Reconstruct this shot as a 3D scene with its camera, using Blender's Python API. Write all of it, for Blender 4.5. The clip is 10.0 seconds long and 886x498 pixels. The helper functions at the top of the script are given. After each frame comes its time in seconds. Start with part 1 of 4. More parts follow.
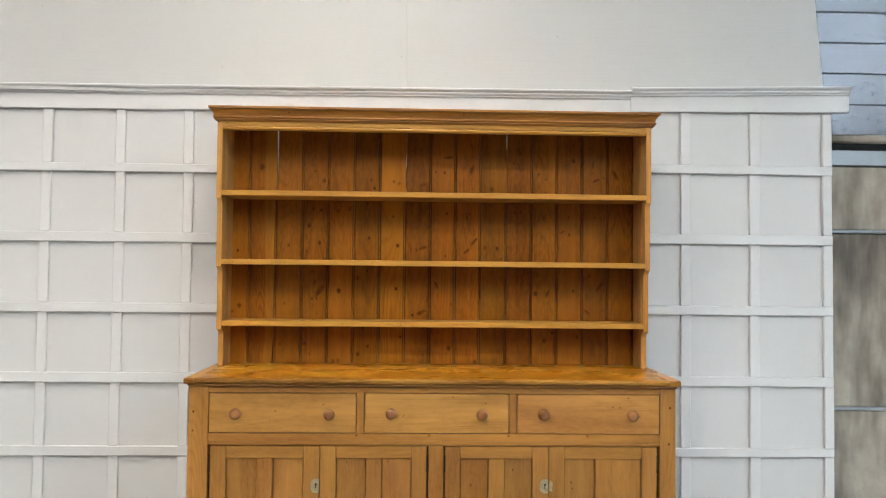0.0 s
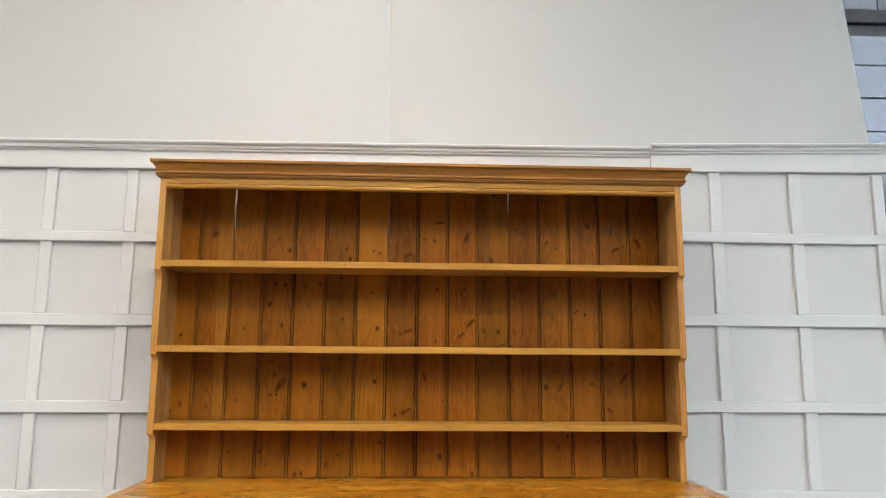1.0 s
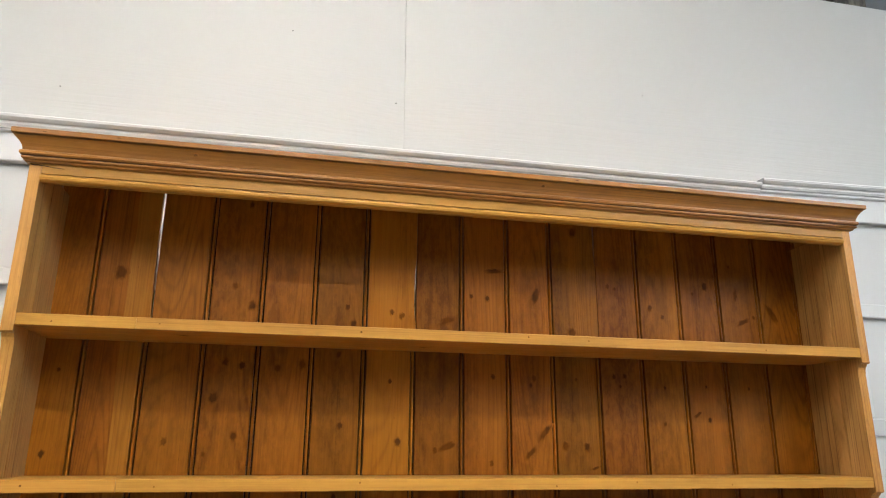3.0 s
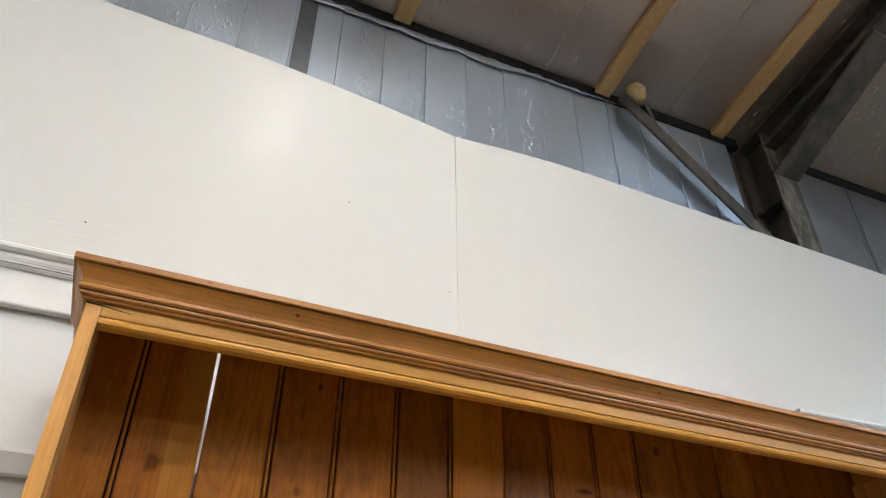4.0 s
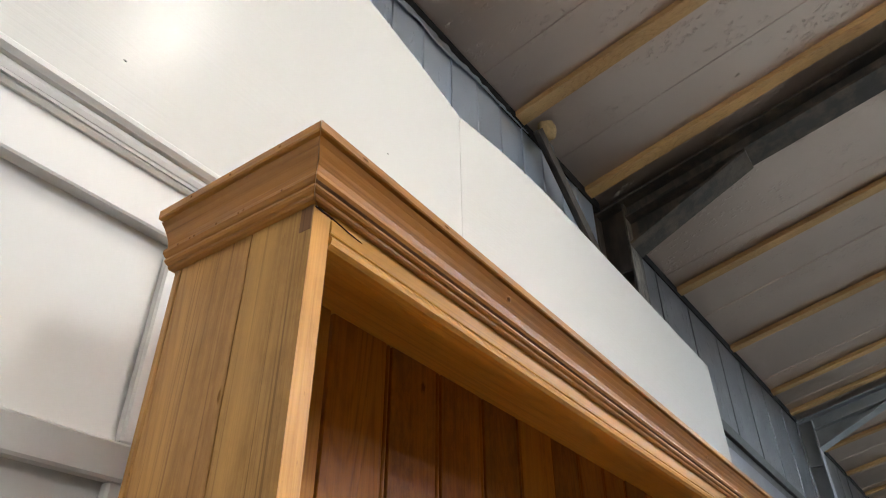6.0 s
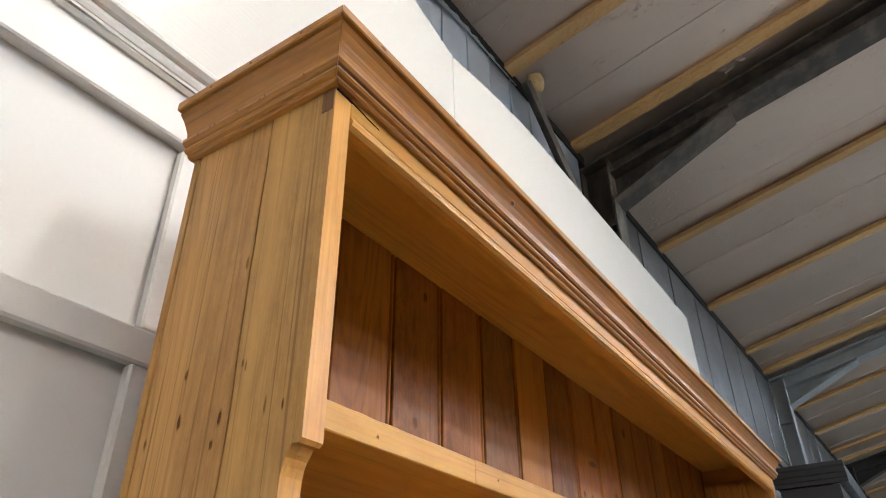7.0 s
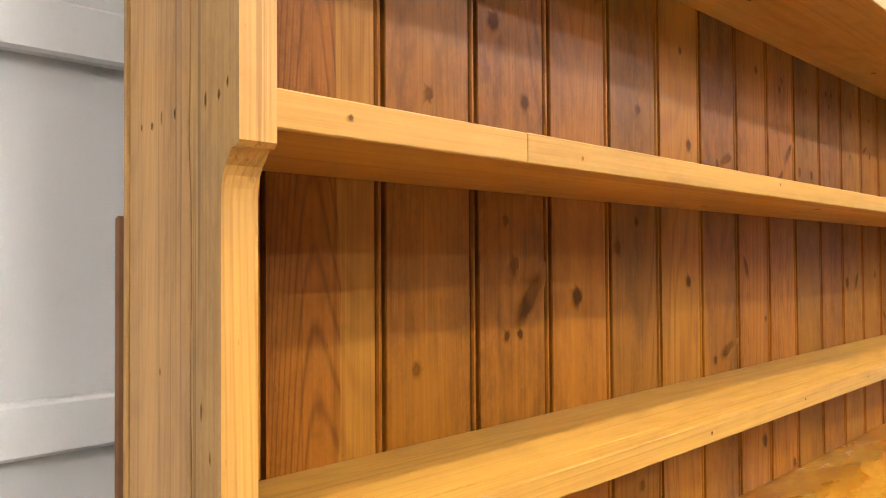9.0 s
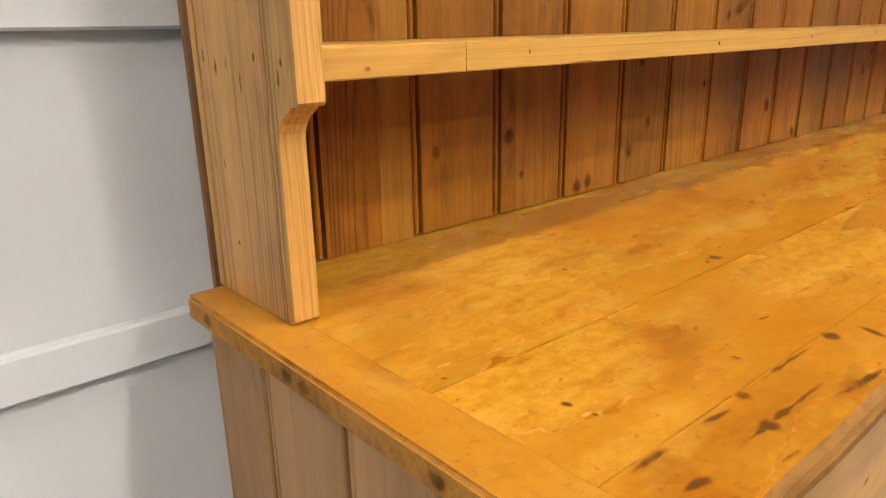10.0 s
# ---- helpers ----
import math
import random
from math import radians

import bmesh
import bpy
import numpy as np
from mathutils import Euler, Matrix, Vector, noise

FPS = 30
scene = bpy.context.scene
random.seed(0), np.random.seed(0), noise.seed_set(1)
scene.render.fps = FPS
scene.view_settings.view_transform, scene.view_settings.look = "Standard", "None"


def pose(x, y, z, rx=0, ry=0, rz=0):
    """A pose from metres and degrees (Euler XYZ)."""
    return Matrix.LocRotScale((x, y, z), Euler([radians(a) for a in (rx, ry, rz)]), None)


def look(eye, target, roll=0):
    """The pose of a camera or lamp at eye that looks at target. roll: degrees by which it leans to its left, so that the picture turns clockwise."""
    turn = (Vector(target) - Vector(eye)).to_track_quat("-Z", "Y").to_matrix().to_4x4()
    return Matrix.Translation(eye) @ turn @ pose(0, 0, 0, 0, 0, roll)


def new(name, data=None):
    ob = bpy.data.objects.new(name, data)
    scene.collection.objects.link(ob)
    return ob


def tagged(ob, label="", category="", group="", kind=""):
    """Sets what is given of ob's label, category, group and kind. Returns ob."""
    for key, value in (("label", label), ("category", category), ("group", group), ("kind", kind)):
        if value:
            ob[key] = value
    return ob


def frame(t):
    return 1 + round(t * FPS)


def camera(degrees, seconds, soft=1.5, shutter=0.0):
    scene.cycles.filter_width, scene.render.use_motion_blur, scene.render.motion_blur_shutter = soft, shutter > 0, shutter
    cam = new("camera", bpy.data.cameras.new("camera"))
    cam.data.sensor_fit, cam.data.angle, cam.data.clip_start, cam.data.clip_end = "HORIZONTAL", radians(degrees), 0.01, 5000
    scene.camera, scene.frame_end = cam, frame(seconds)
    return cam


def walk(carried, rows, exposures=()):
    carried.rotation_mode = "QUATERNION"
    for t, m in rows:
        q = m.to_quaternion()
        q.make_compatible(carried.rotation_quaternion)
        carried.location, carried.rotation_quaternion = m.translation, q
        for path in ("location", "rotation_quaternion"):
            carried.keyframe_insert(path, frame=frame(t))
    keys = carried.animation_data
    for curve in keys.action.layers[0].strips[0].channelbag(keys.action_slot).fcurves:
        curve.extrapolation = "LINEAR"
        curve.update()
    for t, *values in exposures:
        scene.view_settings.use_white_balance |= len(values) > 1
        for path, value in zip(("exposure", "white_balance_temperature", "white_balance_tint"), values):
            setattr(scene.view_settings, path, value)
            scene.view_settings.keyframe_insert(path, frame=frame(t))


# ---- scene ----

cam = camera(65.2, 10.0, 1.1)
PATH = [
    (0, (-0.049, -3.233, 1.348), (0.006, -1.235, 1.415), 0.6),
    (0.5, (-0.05, -2.984, 1.338), (0.012, -1.004, 1.608), 0.6),
    (1, (-0.028, -2.676, 1.342), (0.05, -0.704, 1.666), 0.4),
    (1.5, (-0.058, -2.407, 1.358), (0.025, -0.435, 1.68), 0.4),
    (2, (-0.151, -2.142, 1.39), (-0.005, -0.175, 1.724), 0.4),
    (2.2, (-0.181, -2.022, 1.402), (0.025, -0.062, 1.741), 0.3),
    (3.3, (-0.566, -1.526, 1.49), (-0.105, 0.27, 2.24), 0.6),
    (3.5, (-0.663, -1.467, 1.504), (-0.173, 0.242, 2.419), 0.7),
    (4, (-0.86, -1.241, 1.479), (-0.156, 0.254, 2.605), 0.3),
    (4.5, (-1.076, -1.045, 1.494), (-0.269, 0.392, 2.628), 0.2),
    (5, (-1.253, -0.885, 1.533), (-0.267, 0.439, 2.662), 0.1),
    (5.2, (-1.292, -0.816, 1.55), (-0.186, 0.412, 2.677), -0.1),
    (6.3, (-1.305, -0.537, 1.615), (0.072, 0.386, 2.734), -0.1),
    (6.5, (-1.31, -0.531, 1.582), (0.079, 0.383, 2.693), -0.3),
    (7, (-1.304, -0.539, 1.521), (0.118, 0.397, 2.57), -0.6),
    (7.5, (-1.265, -0.53, 1.47), (0.091, 0.645, 2.355), -0.5),
    (8, (-1.229, -0.539, 1.429), (0.071, 0.849, 2.05), -0.5),
    (8.5, (-1.184, -0.549, 1.37), (0.123, 0.919, 1.738), -0.1),
    (9, (-1.121, -0.515, 1.299), (0.214, 0.973, 1.339), -0.4),
    (9.5, (-1.127, -0.505, 1.216), (0.185, 0.977, 0.929), -0.1),
    (10, (-1.192, -0.562, 1.136), (0.06, 0.874, 0.528), -1.1),
]
EXPOSURES = ((0.0, -0.12), (0.5, -0.17), (2.0, 0.09), (3.5, -0.03), (5.0, -0.05), (6.5, 0.10), (7.5, 0.40), (8.5, 0.62), (9.0, 0.72), (9.5, 0.60), (10.0, 0.42))
walk(cam, [(t, look(eye, target, roll)) for t, eye, target, roll in PATH], EXPOSURES)

# ---- world and exposure ----
world = bpy.data.worlds.new("world")
scene.world = world
world.use_nodes = True
wn = world.node_tree
sky = wn.nodes.new("ShaderNodeTexSky")
sky.sky_type, sky.sun_disc = "NISHITA", False
sky.sun_elevation, sky.sun_rotation = radians(35), radians(140)
wn.links.new(sky.outputs[0], wn.nodes["Background"].inputs[0])
wn.nodes["Background"].inputs[1].default_value = 0.1

# ---- material helpers ----


class Net:
    """A small builder for node materials."""

    def __init__(self, name):
        self.mat = bpy.data.materials.new(name)
        self.mat.use_nodes = True
        self.t = self.mat.node_tree
        self.bsdf = self.t.nodes["Principled BSDF"]

    def node(self, kind):
        return self.t.nodes.new(kind)

    def put(self, value, socket):
        if isinstance(value, bpy.types.NodeSocket):
            self.t.links.new(value, socket)
        else:
            socket.default_value = value

    def math(self, op, a, b=0.0, clamp=False):
        n = self.node("ShaderNodeMath")
        n.operation, n.use_clamp = op, clamp
        self.put(a, n.inputs[0])
        self.put(b, n.inputs[1])
        return n.outputs[0]

    def vmath(self, op, a, b):
        n = self.node("ShaderNodeVectorMath")
        n.operation = op
        self.put(a, n.inputs[0])
        self.put(b, n.inputs[1])
        return n.outputs[0]

    def noise(self, vec, scale, detail=3.0, rough=0.55):
        n = self.node("ShaderNodeTexNoise")
        self.put(vec, n.inputs["Vector"])
        n.inputs["Scale"].default_value, n.inputs["Detail"].default_value = scale, detail
        n.inputs["Roughness"].default_value = rough
        return n.outputs["Fac"]

    def mix(self, fac, a, b, mode="MIX"):
        n = self.node("ShaderNodeMix")
        n.data_type, n.blend_type = "RGBA", mode
        self.put(fac, n.inputs[0])
        self.put(a if isinstance(a, bpy.types.NodeSocket) else (*a, 1), n.inputs[6])
        self.put(b if isinstance(b, bpy.types.NodeSocket) else (*b, 1), n.inputs[7])
        return n.outputs[2]

    def span(self, value, lo, hi, to_lo=0.0, to_hi=1.0):
        n = self.node("ShaderNodeMapRange")
        self.put(value, n.inputs[0])
        for i, v in enumerate((lo, hi, to_lo, to_hi)):
            n.inputs[i + 1].default_value = v
        return n.outputs[0]

    def coords(self, spread=7.3):
        co = self.node("ShaderNodeTexCoord").outputs["Object"]
        rnd = self.node("ShaderNodeObjectInfo").outputs["Random"]
        off = self.node("ShaderNodeCombineXYZ")
        for i, k in enumerate((1.0, 1.7, 2.3)):
            self.put(self.math("MULTIPLY", rnd, spread * k), off.inputs[i])
        return self.vmath("ADD", co, off.outputs[0]), rnd

    def bump(self, height, strength, distance):
        n = self.node("ShaderNodeBump")
        n.inputs["Strength"].default_value, n.inputs["Distance"].default_value = strength, distance
        self.put(height, n.inputs["Height"])
        self.put(n.outputs[0], self.bsdf.inputs["Normal"])
        self.put(n.outputs[0], self.bsdf.inputs["Coat Normal"])

    def finish(self, color, rough, metal=0.0, coat=0.0):
        self.put(color if isinstance(color, bpy.types.NodeSocket) else (*color, 1), self.bsdf.inputs["Base Color"])
        self.put(rough, self.bsdf.inputs["Roughness"])
        self.put(metal, self.bsdf.inputs["Metallic"])
        self.put(coat, self.bsdf.inputs["Coat Weight"])
        self.bsdf.inputs["Coat Roughness"].default_value = 0.22
        return self.mat


def pine(name, light, dark, axis="z", gloss=0.36, coat=0.15, stain=0.25, fine=0.35, vary=0.22, rings=16.0, spec=0.5, patch=0.07, blotch=0.55, figure=0.32, specks=0.45, lines=0.5, mottle=0.15):
    """Old waxed pine, its grain along one axis. figure: strength of the growth rings; lines: of the dark pores;
    patch: how far stains are drawn out along the grain; blotch: how dark they are."""
    n = Net(name)
    co, rnd = n.coords()

    def drawn(k):
        return n.vmath("MULTIPLY", co, {"x": (k, 1, 1), "y": (1, k, 1), "z": (1, 1, k)}[axis])

    contour = n.math("ADD", n.noise(drawn(0.09), 7.0, 1.0, 0.35), n.math("MULTIPLY", n.noise(drawn(0.05), 60.0, 2.0), 0.004))
    ring = n.math("SINE", n.math("MULTIPLY", contour, 6.283 * rings * 2))
    ring = n.math("POWER", n.span(ring, -1.0, 1.0), 4.0)
    # the figure shows on some parts of a board and fades out on others
    shown = n.span(n.noise(drawn(0.2), 5.0, 2.0), 0.38, 0.62, 0.25, 1.0)
    ring = n.math("MULTIPLY", ring, shown)
    fibre = n.noise(drawn(0.014), 330.0, 3.0, 0.65)
    pore = n.noise(drawn(0.008), 200.0, 3.0, 0.6)
    fac = n.math("ADD", n.math("MULTIPLY", ring, figure), n.math("MULTIPLY", n.span(fibre, 0.36, 0.68), fine), True)
    col = n.mix(fac, light, dark)
    col = n.mix(n.span(pore, 0.58, 0.65, 0.0, lines), col, tuple(c * 0.6 for c in dark))
    # broad stains, wax and handling wear
    blot = n.noise(drawn(patch), 5.5, 8.0, 0.68)
    col = n.mix(n.math("MULTIPLY", n.span(blot, 0.36, 0.62, 1.0, 0.0), stain), col, (dark[0] * blotch * 1.12, dark[1] * blotch * 0.95, dark[2] * blotch * 0.8))
    # fine mottling inside the stained patches
    fleck = n.noise(drawn(0.4), 70.0, 6.0, 0.75)
    both = n.math("MULTIPLY", n.span(fleck, 0.44, 0.58), n.span(blot, 0.40, 0.62, 1.0, 0.0))
    col = n.mix(n.math("MULTIPLY", both, mottle), col, (dark[0] * blotch * 0.95, dark[1] * blotch * 0.74, dark[2] * blotch * 0.6))
    pale = n.noise(drawn(0.10), 9.0, 5.0, 0.62)
    col = n.mix(n.span(pale, 0.52, 0.70, 0.0, 0.5), col, tuple(min(1, c * 1.28) for c in light))
    tone = n.node("ShaderNodeHueSaturation")
    n.put(n.span(rnd, 0, 1, 1 - vary, 1 + vary * 0.7), tone.inputs["Value"])
    n.put(n.span(n.math("FRACT", n.math("MULTIPLY", rnd, 13.7)), 0, 1, 0.496, 0.5025), tone.inputs["Hue"])
    n.put(col, tone.inputs["Color"])
    col = tone.outputs[0]
    speck = n.noise(drawn(0.25), 240.0, 2.0)
    col = n.mix(n.span(speck, 0.72, 0.80, 0.0, specks), col, tuple(c * 0.4 for c in dark))
    mark = n.node("ShaderNodeAttribute")
    mark.attribute_name = "knot"
    faint = n.span(n.noise(co, 24.0, 1.0), 0.38, 0.60, 0.42, 1.0)
    col = n.mix(n.span(mark.outputs["Fac"], 0.0, 0.5, 0.0, 0.5), col, tuple(c * 0.8 for c in dark))
    rim = n.math("SUBTRACT", mark.outputs["Fac"], n.math("MULTIPLY", n.noise(co, 260.0, 3.0, 0.6), 0.35))
    col = n.mix(n.math("MULTIPLY", n.span(rim, 0.0, 0.6, 0.0, 0.88), faint), col, (0.060, 0.0195, 0.0055))
    n.bump(n.math("ADD", n.math("MULTIPLY", fibre, 0.6), n.math("ADD", n.math("MULTIPLY", ring, -figure), n.math("MULTIPLY", pore, -0.5))), 0.3, 0.0010)
    rough = n.span(n.noise(co, 24.0, 2.0), 0.2, 0.8, gloss - 0.03, gloss + 0.06)
    n.put(n.span(mark.outputs["Fac"], 0.0, 0.6, spec, 0.05), n.bsdf.inputs["Specular IOR Level"])
    return n.finish(col, rough, 0.0, coat)


def worn_top(name, light, amber, axis="x", gloss=0.26, spec=0.45):
    """Golden waxed pine scrubbed for years: soft amber clouds, pale scuffs, freckles and blurred scars."""
    n = Net(name)
    co, rnd = n.coords()

    def drawn(k):
        return n.vmath("MULTIPLY", co, {"x": (k, 1, 1), "y": (1, k, 1)}[axis])

    cloud = n.noise(drawn(0.42), 6.5, 5.0, 0.6)
    col = n.mix(n.span(cloud, 0.40, 0.60), light, amber)
    grain = n.noise(drawn(0.06), 48.0, 4.0, 0.6)
    col = n.mix(n.span(grain, 0.42, 0.66, 0.0, 0.42), col, amber)
    mottle = n.noise(drawn(0.7), 95.0, 4.0, 0.7)
    col = n.mix(n.span(mottle, 0.42, 0.60, 0.0, 0.45), col, tuple(c * k for c, k in zip(amber, (0.9, 0.82, 0.7))))
    scuff = n.noise(drawn(0.5), 22.0, 5.0, 0.65)
    col = n.mix(n.span(scuff, 0.53, 0.66, 0.0, 0.55), col, tuple(min(1.0, c * k) for c, k in zip(light, (1.10, 1.2, 1.9))))
    burnt = n.noise(drawn(0.55), 9.0, 6.0, 0.66)
    col = n.mix(n.span(burnt, 0.51, 0.64, 0.0, 0.72), col, (amber[0] * 0.62, amber[1] * 0.46, amber[2] * 0.4))
    freckle = n.noise(co, 150.0, 2.0, 0.6)
    col = n.mix(n.span(freckle, 0.64, 0.74, 0.0, 0.55), col, (amber[0] * 0.45, amber[1] * 0.32, amber[2] * 0.3))
    mark = n.node("ShaderNodeAttribute")
    mark.attribute_name = "knot"
    ragged = n.math("SUBTRACT", n.math("MULTIPLY", mark.outputs["Fac"], 1.25), n.math("MULTIPLY", n.noise(drawn(0.5), 210.0, 4.0, 0.7), 0.85))
    col = n.mix(n.span(mark.outputs["Fac"], 0.0, 0.8, 0.0, 0.5), col, (0.20, 0.066, 0.008))
    col = n.mix(n.span(ragged, 0.08, 0.50, 0.0, 0.84), col, (0.062, 0.024, 0.008))
    n.bump(n.math("ADD", n.math("MULTIPLY", grain, 0.5), n.math("SUBTRACT", n.math("MULTIPLY", scuff, 0.4), mark.outputs["Fac"])), 0.28, 0.0012)
    n.put(n.span(mark.outputs["Fac"], 0.0, 0.6, spec, 0.05), n.bsdf.inputs["Specular IOR Level"])
    return n.finish(col, n.span(cloud, 0.3, 0.7, gloss - 0.02, gloss + 0.08))


def paint(name, color, rough=0.4, dirt=0.12, streak=(1, 1, 0.3), relief=0.15, spec=0.3, brushed=(1, 1, 0.06)):
    """Brushed paint with faint soiling."""
    n = Net(name)
    co, rnd = n.coords()
    big = n.noise(n.vmath("MULTIPLY", co, streak), 1.6, 5.0, 0.6)
    col = n.mix(n.span(big, 0.4, 0.75, 0.0, dirt), color, (color[0] * 0.72, color[1] * 0.68, color[2] * 0.6))
    scuff = n.noise(co, 38.0, 4.0, 0.7)
    col = n.mix(n.span(scuff, 0.72, 0.80, 0.0, dirt), col, (color[0] * 0.5, color[1] * 0.48, color[2] * 0.45))
    fleck = n.noise(co, 11.0, 6.0, 0.75)
    brush = n.noise(n.vmath("MULTIPLY", co, brushed), 130.0, 3.0)
    n.bump(n.math("ADD", n.math("MULTIPLY", brush, 0.7), n.math("MULTIPLY", fleck, dirt * 8)), relief, 0.0015)
    n.bsdf.inputs["Specular IOR Level"].default_value = spec
    return n.finish(col, n.span(scuff, 0.3, 0.7, rough - dirt * 0.4, rough + dirt * 0.6))


def foil(name, color, rough, along, crinkle=0.5, metal=0.85, size=34.0):
    """Aluminium-faced insulation: nearly flat, with clusters of small blisters in drawn-out patches."""
    n = Net(name)
    co, rnd = n.coords()
    cell = n.node("ShaderNodeTexVoronoi")
    cell.inputs["Scale"].default_value = size
    wob = n.node("ShaderNodeTexNoise")
    wob.inputs["Scale"].default_value = 40.0
    n.put(co, wob.inputs["Vector"])
    n.put(n.vmath("ADD", n.vmath("MULTIPLY", co, tuple(1 if a == 1 else 0.5 for a in along)), n.vmath("MULTIPLY", wob.outputs["Color"], (0.02, 0.02, 0.02))), cell.inputs["Vector"])
    dome = n.span(cell.outputs["Distance"], 0.05, 0.5, 1.0, 0.0)
    some = n.span(n.noise(co, size * 0.9, 1.0), 0.45, 0.52)
    patch = n.span(n.noise(n.vmath("MULTIPLY", co, tuple(1 if a == 1 else a * 0.13 for a in along)), 9.0, 3.0, 0.6), 0.50, 0.57)
    lump = n.math("MULTIPLY", n.math("MULTIPLY", dome, some), patch)
    h = n.math("ADD", n.math("MULTIPLY", lump, 0.9), n.math("MULTIPLY", n.noise(co, 2.2, 2.0), 0.9))
    h = n.math("ADD", h, n.math("MULTIPLY", n.noise(co, 90.0, 3.0), 0.03))
    n.bump(h, crinkle, 0.009)
    dull = n.noise(co, 1.3, 4.0)
    col = n.mix(n.span(dull, 0.3, 0.7, 0.0, 0.3), color, tuple(c * 0.7 for c in color))
    return n.finish(col, n.span(n.noise(co, 3.0, 4.0), 0.3, 0.7, rough - 0.05, rough + 0.09), metal, 0.0)


def masonry(name, color, stain, scale=5.0, rough=0.85, relief=0.5):
    """Cast concrete or rusty steel: pits, stains and runs."""
    n = Net(name)
    co, rnd = n.coords()
    a = n.noise(co, scale, 6.0, 0.62)
    runs = n.noise(n.vmath("MULTIPLY", co, (1, 1, 0.25)), scale * 0.7, 4.0, 0.6)
    col = n.mix(n.span(a, 0.3, 0.7), color, tuple(c * 0.62 for c in color))
    col = n.mix(n.span(runs, 0.44, 0.62, 0.0, 0.85), col, stain)
    pit = n.noise(co, 60.0, 3.0, 0.7)
    n.bump(n.math("ADD", pit, n.math("MULTIPLY", a, 2.0)), relief, 0.004)
    return n.finish(col, rough)


def plain(name, color, rough=0.5, metal=0.0, grain=0.15, scale=30.0):
    n = Net(name)
    co, rnd = n.coords()
    a = n.noise(co, scale, 4.0)
    col = n.mix(n.span(a, 0.3, 0.7, 0.0, grain * 2), color, tuple(c * 0.55 for c in color))
    n.bump(a, 0.15, 0.002)
    return n.finish(col, n.span(a, 0.3, 0.7, rough - 0.06, rough + 0.1), metal)


def glow(name, color, strength):
    m = bpy.data.materials.new(name)
    m.use_nodes = True
    b = m.node_tree.nodes["Principled BSDF"]
    b.inputs["Base Color"].default_value = (0.8, 0.8, 0.8, 1)
    b.inputs["Emission Color"].default_value = (*color, 1)
    b.inputs["Emission Strength"].default_value = strength
    return m


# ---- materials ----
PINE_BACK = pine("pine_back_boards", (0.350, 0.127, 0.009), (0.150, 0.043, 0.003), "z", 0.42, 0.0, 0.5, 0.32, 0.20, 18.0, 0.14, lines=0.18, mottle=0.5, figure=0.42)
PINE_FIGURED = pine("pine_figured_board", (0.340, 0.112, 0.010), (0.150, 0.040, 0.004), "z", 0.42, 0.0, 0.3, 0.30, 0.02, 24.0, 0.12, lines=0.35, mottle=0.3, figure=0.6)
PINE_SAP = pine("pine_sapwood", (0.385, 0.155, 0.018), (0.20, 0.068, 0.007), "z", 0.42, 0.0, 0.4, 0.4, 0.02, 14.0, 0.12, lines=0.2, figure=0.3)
PINE_SIDE = pine("pine_side", (0.53, 0.302, 0.094), (0.25, 0.128, 0.036), "z", 0.46, 0.0, 0.40, 0.40, 0.04, 22.0, 0.3, 0.04, 0.75, 0.35, 0.5, 0.75, 0.3)
PINE_EDGE = pine("pine_edge", (0.56, 0.275, 0.055), (0.36, 0.145, 0.022), "z", 0.42, 0.03, 0.22, 0.5, 0.06, 22.0, 0.4, 0.12, 0.6, 0.5, 0.5, 0.5, 0.3)
PINE_END = pine("pine_end_boards", (0.33, 0.182, 0.070), (0.19, 0.096, 0.034), "z", 0.5, 0.0, 0.5, 0.3, 0.06, 14.0, 0.25, 0.12, 0.7, 0.2, 0.3, 0.2, 0.3)
PINE_SHELF = pine("pine_shelf", (0.53, 0.270, 0.046), (0.33, 0.150, 0.021), "x", 0.42, 0.02, 0.3, 0.4, 0.06, 14.0, 0.25, lines=0.35, specks=0.0)
PINE_CORNICE = pine("pine_cornice", (0.38, 0.165, 0.022), (0.20, 0.073, 0.008), "x", 0.40, 0.02, 0.25, 0.40, 0.06, 18.0, 0.4)
PINE_RETURN = pine("pine_cornice_return", (0.45, 0.212, 0.036), (0.27, 0.108, 0.014), "y", 0.38, 0.06, 0.25, 0.40, 0.06, 16.0, 0.4)
PINE_TOP = worn_top("pine_worktop", (0.50, 0.240, 0.0195), (0.375, 0.137, 0.0058), "x", 0.25)
PINE_TOP_END = worn_top("pine_worktop_end", (0.48, 0.220, 0.021), (0.385, 0.145, 0.008), "y", 0.27)
PINE_FRONT = pine("pine_front", (0.41, 0.193, 0.036), (0.24, 0.092, 0.014), "x", 0.36, 0.1, 0.55, 0.3, 0.08, 14.0, 0.45, 0.2, 0.65, 0.28, 0.3, 0.25, 0.3)
PINE_DRAWER = pine("pine_drawer", (0.55, 0.277, 0.064), (0.34, 0.147, 0.025), "x", 0.36, 0.1, 0.65, 0.3, 0.06, 12.0, 0.45, 0.15, 0.65, 0.35, 0.3, 0.25, 0.3)
PINE_FRONT_UP = pine("pine_front_upright", (0.41, 0.195, 0.038), (0.24, 0.092, 0.014), "z", 0.36, 0.1, 0.6, 0.3, 0.14, 14.0, 0.45, 0.15, 0.65, 0.32, 0.3, 0.25, 0.3)
PINE_DARK = pine("pine_dark_edge", (0.20, 0.095, 0.035), (0.10, 0.042, 0.015), "z", 0.6, 0.0, 0.4, 0.5, 0.05)
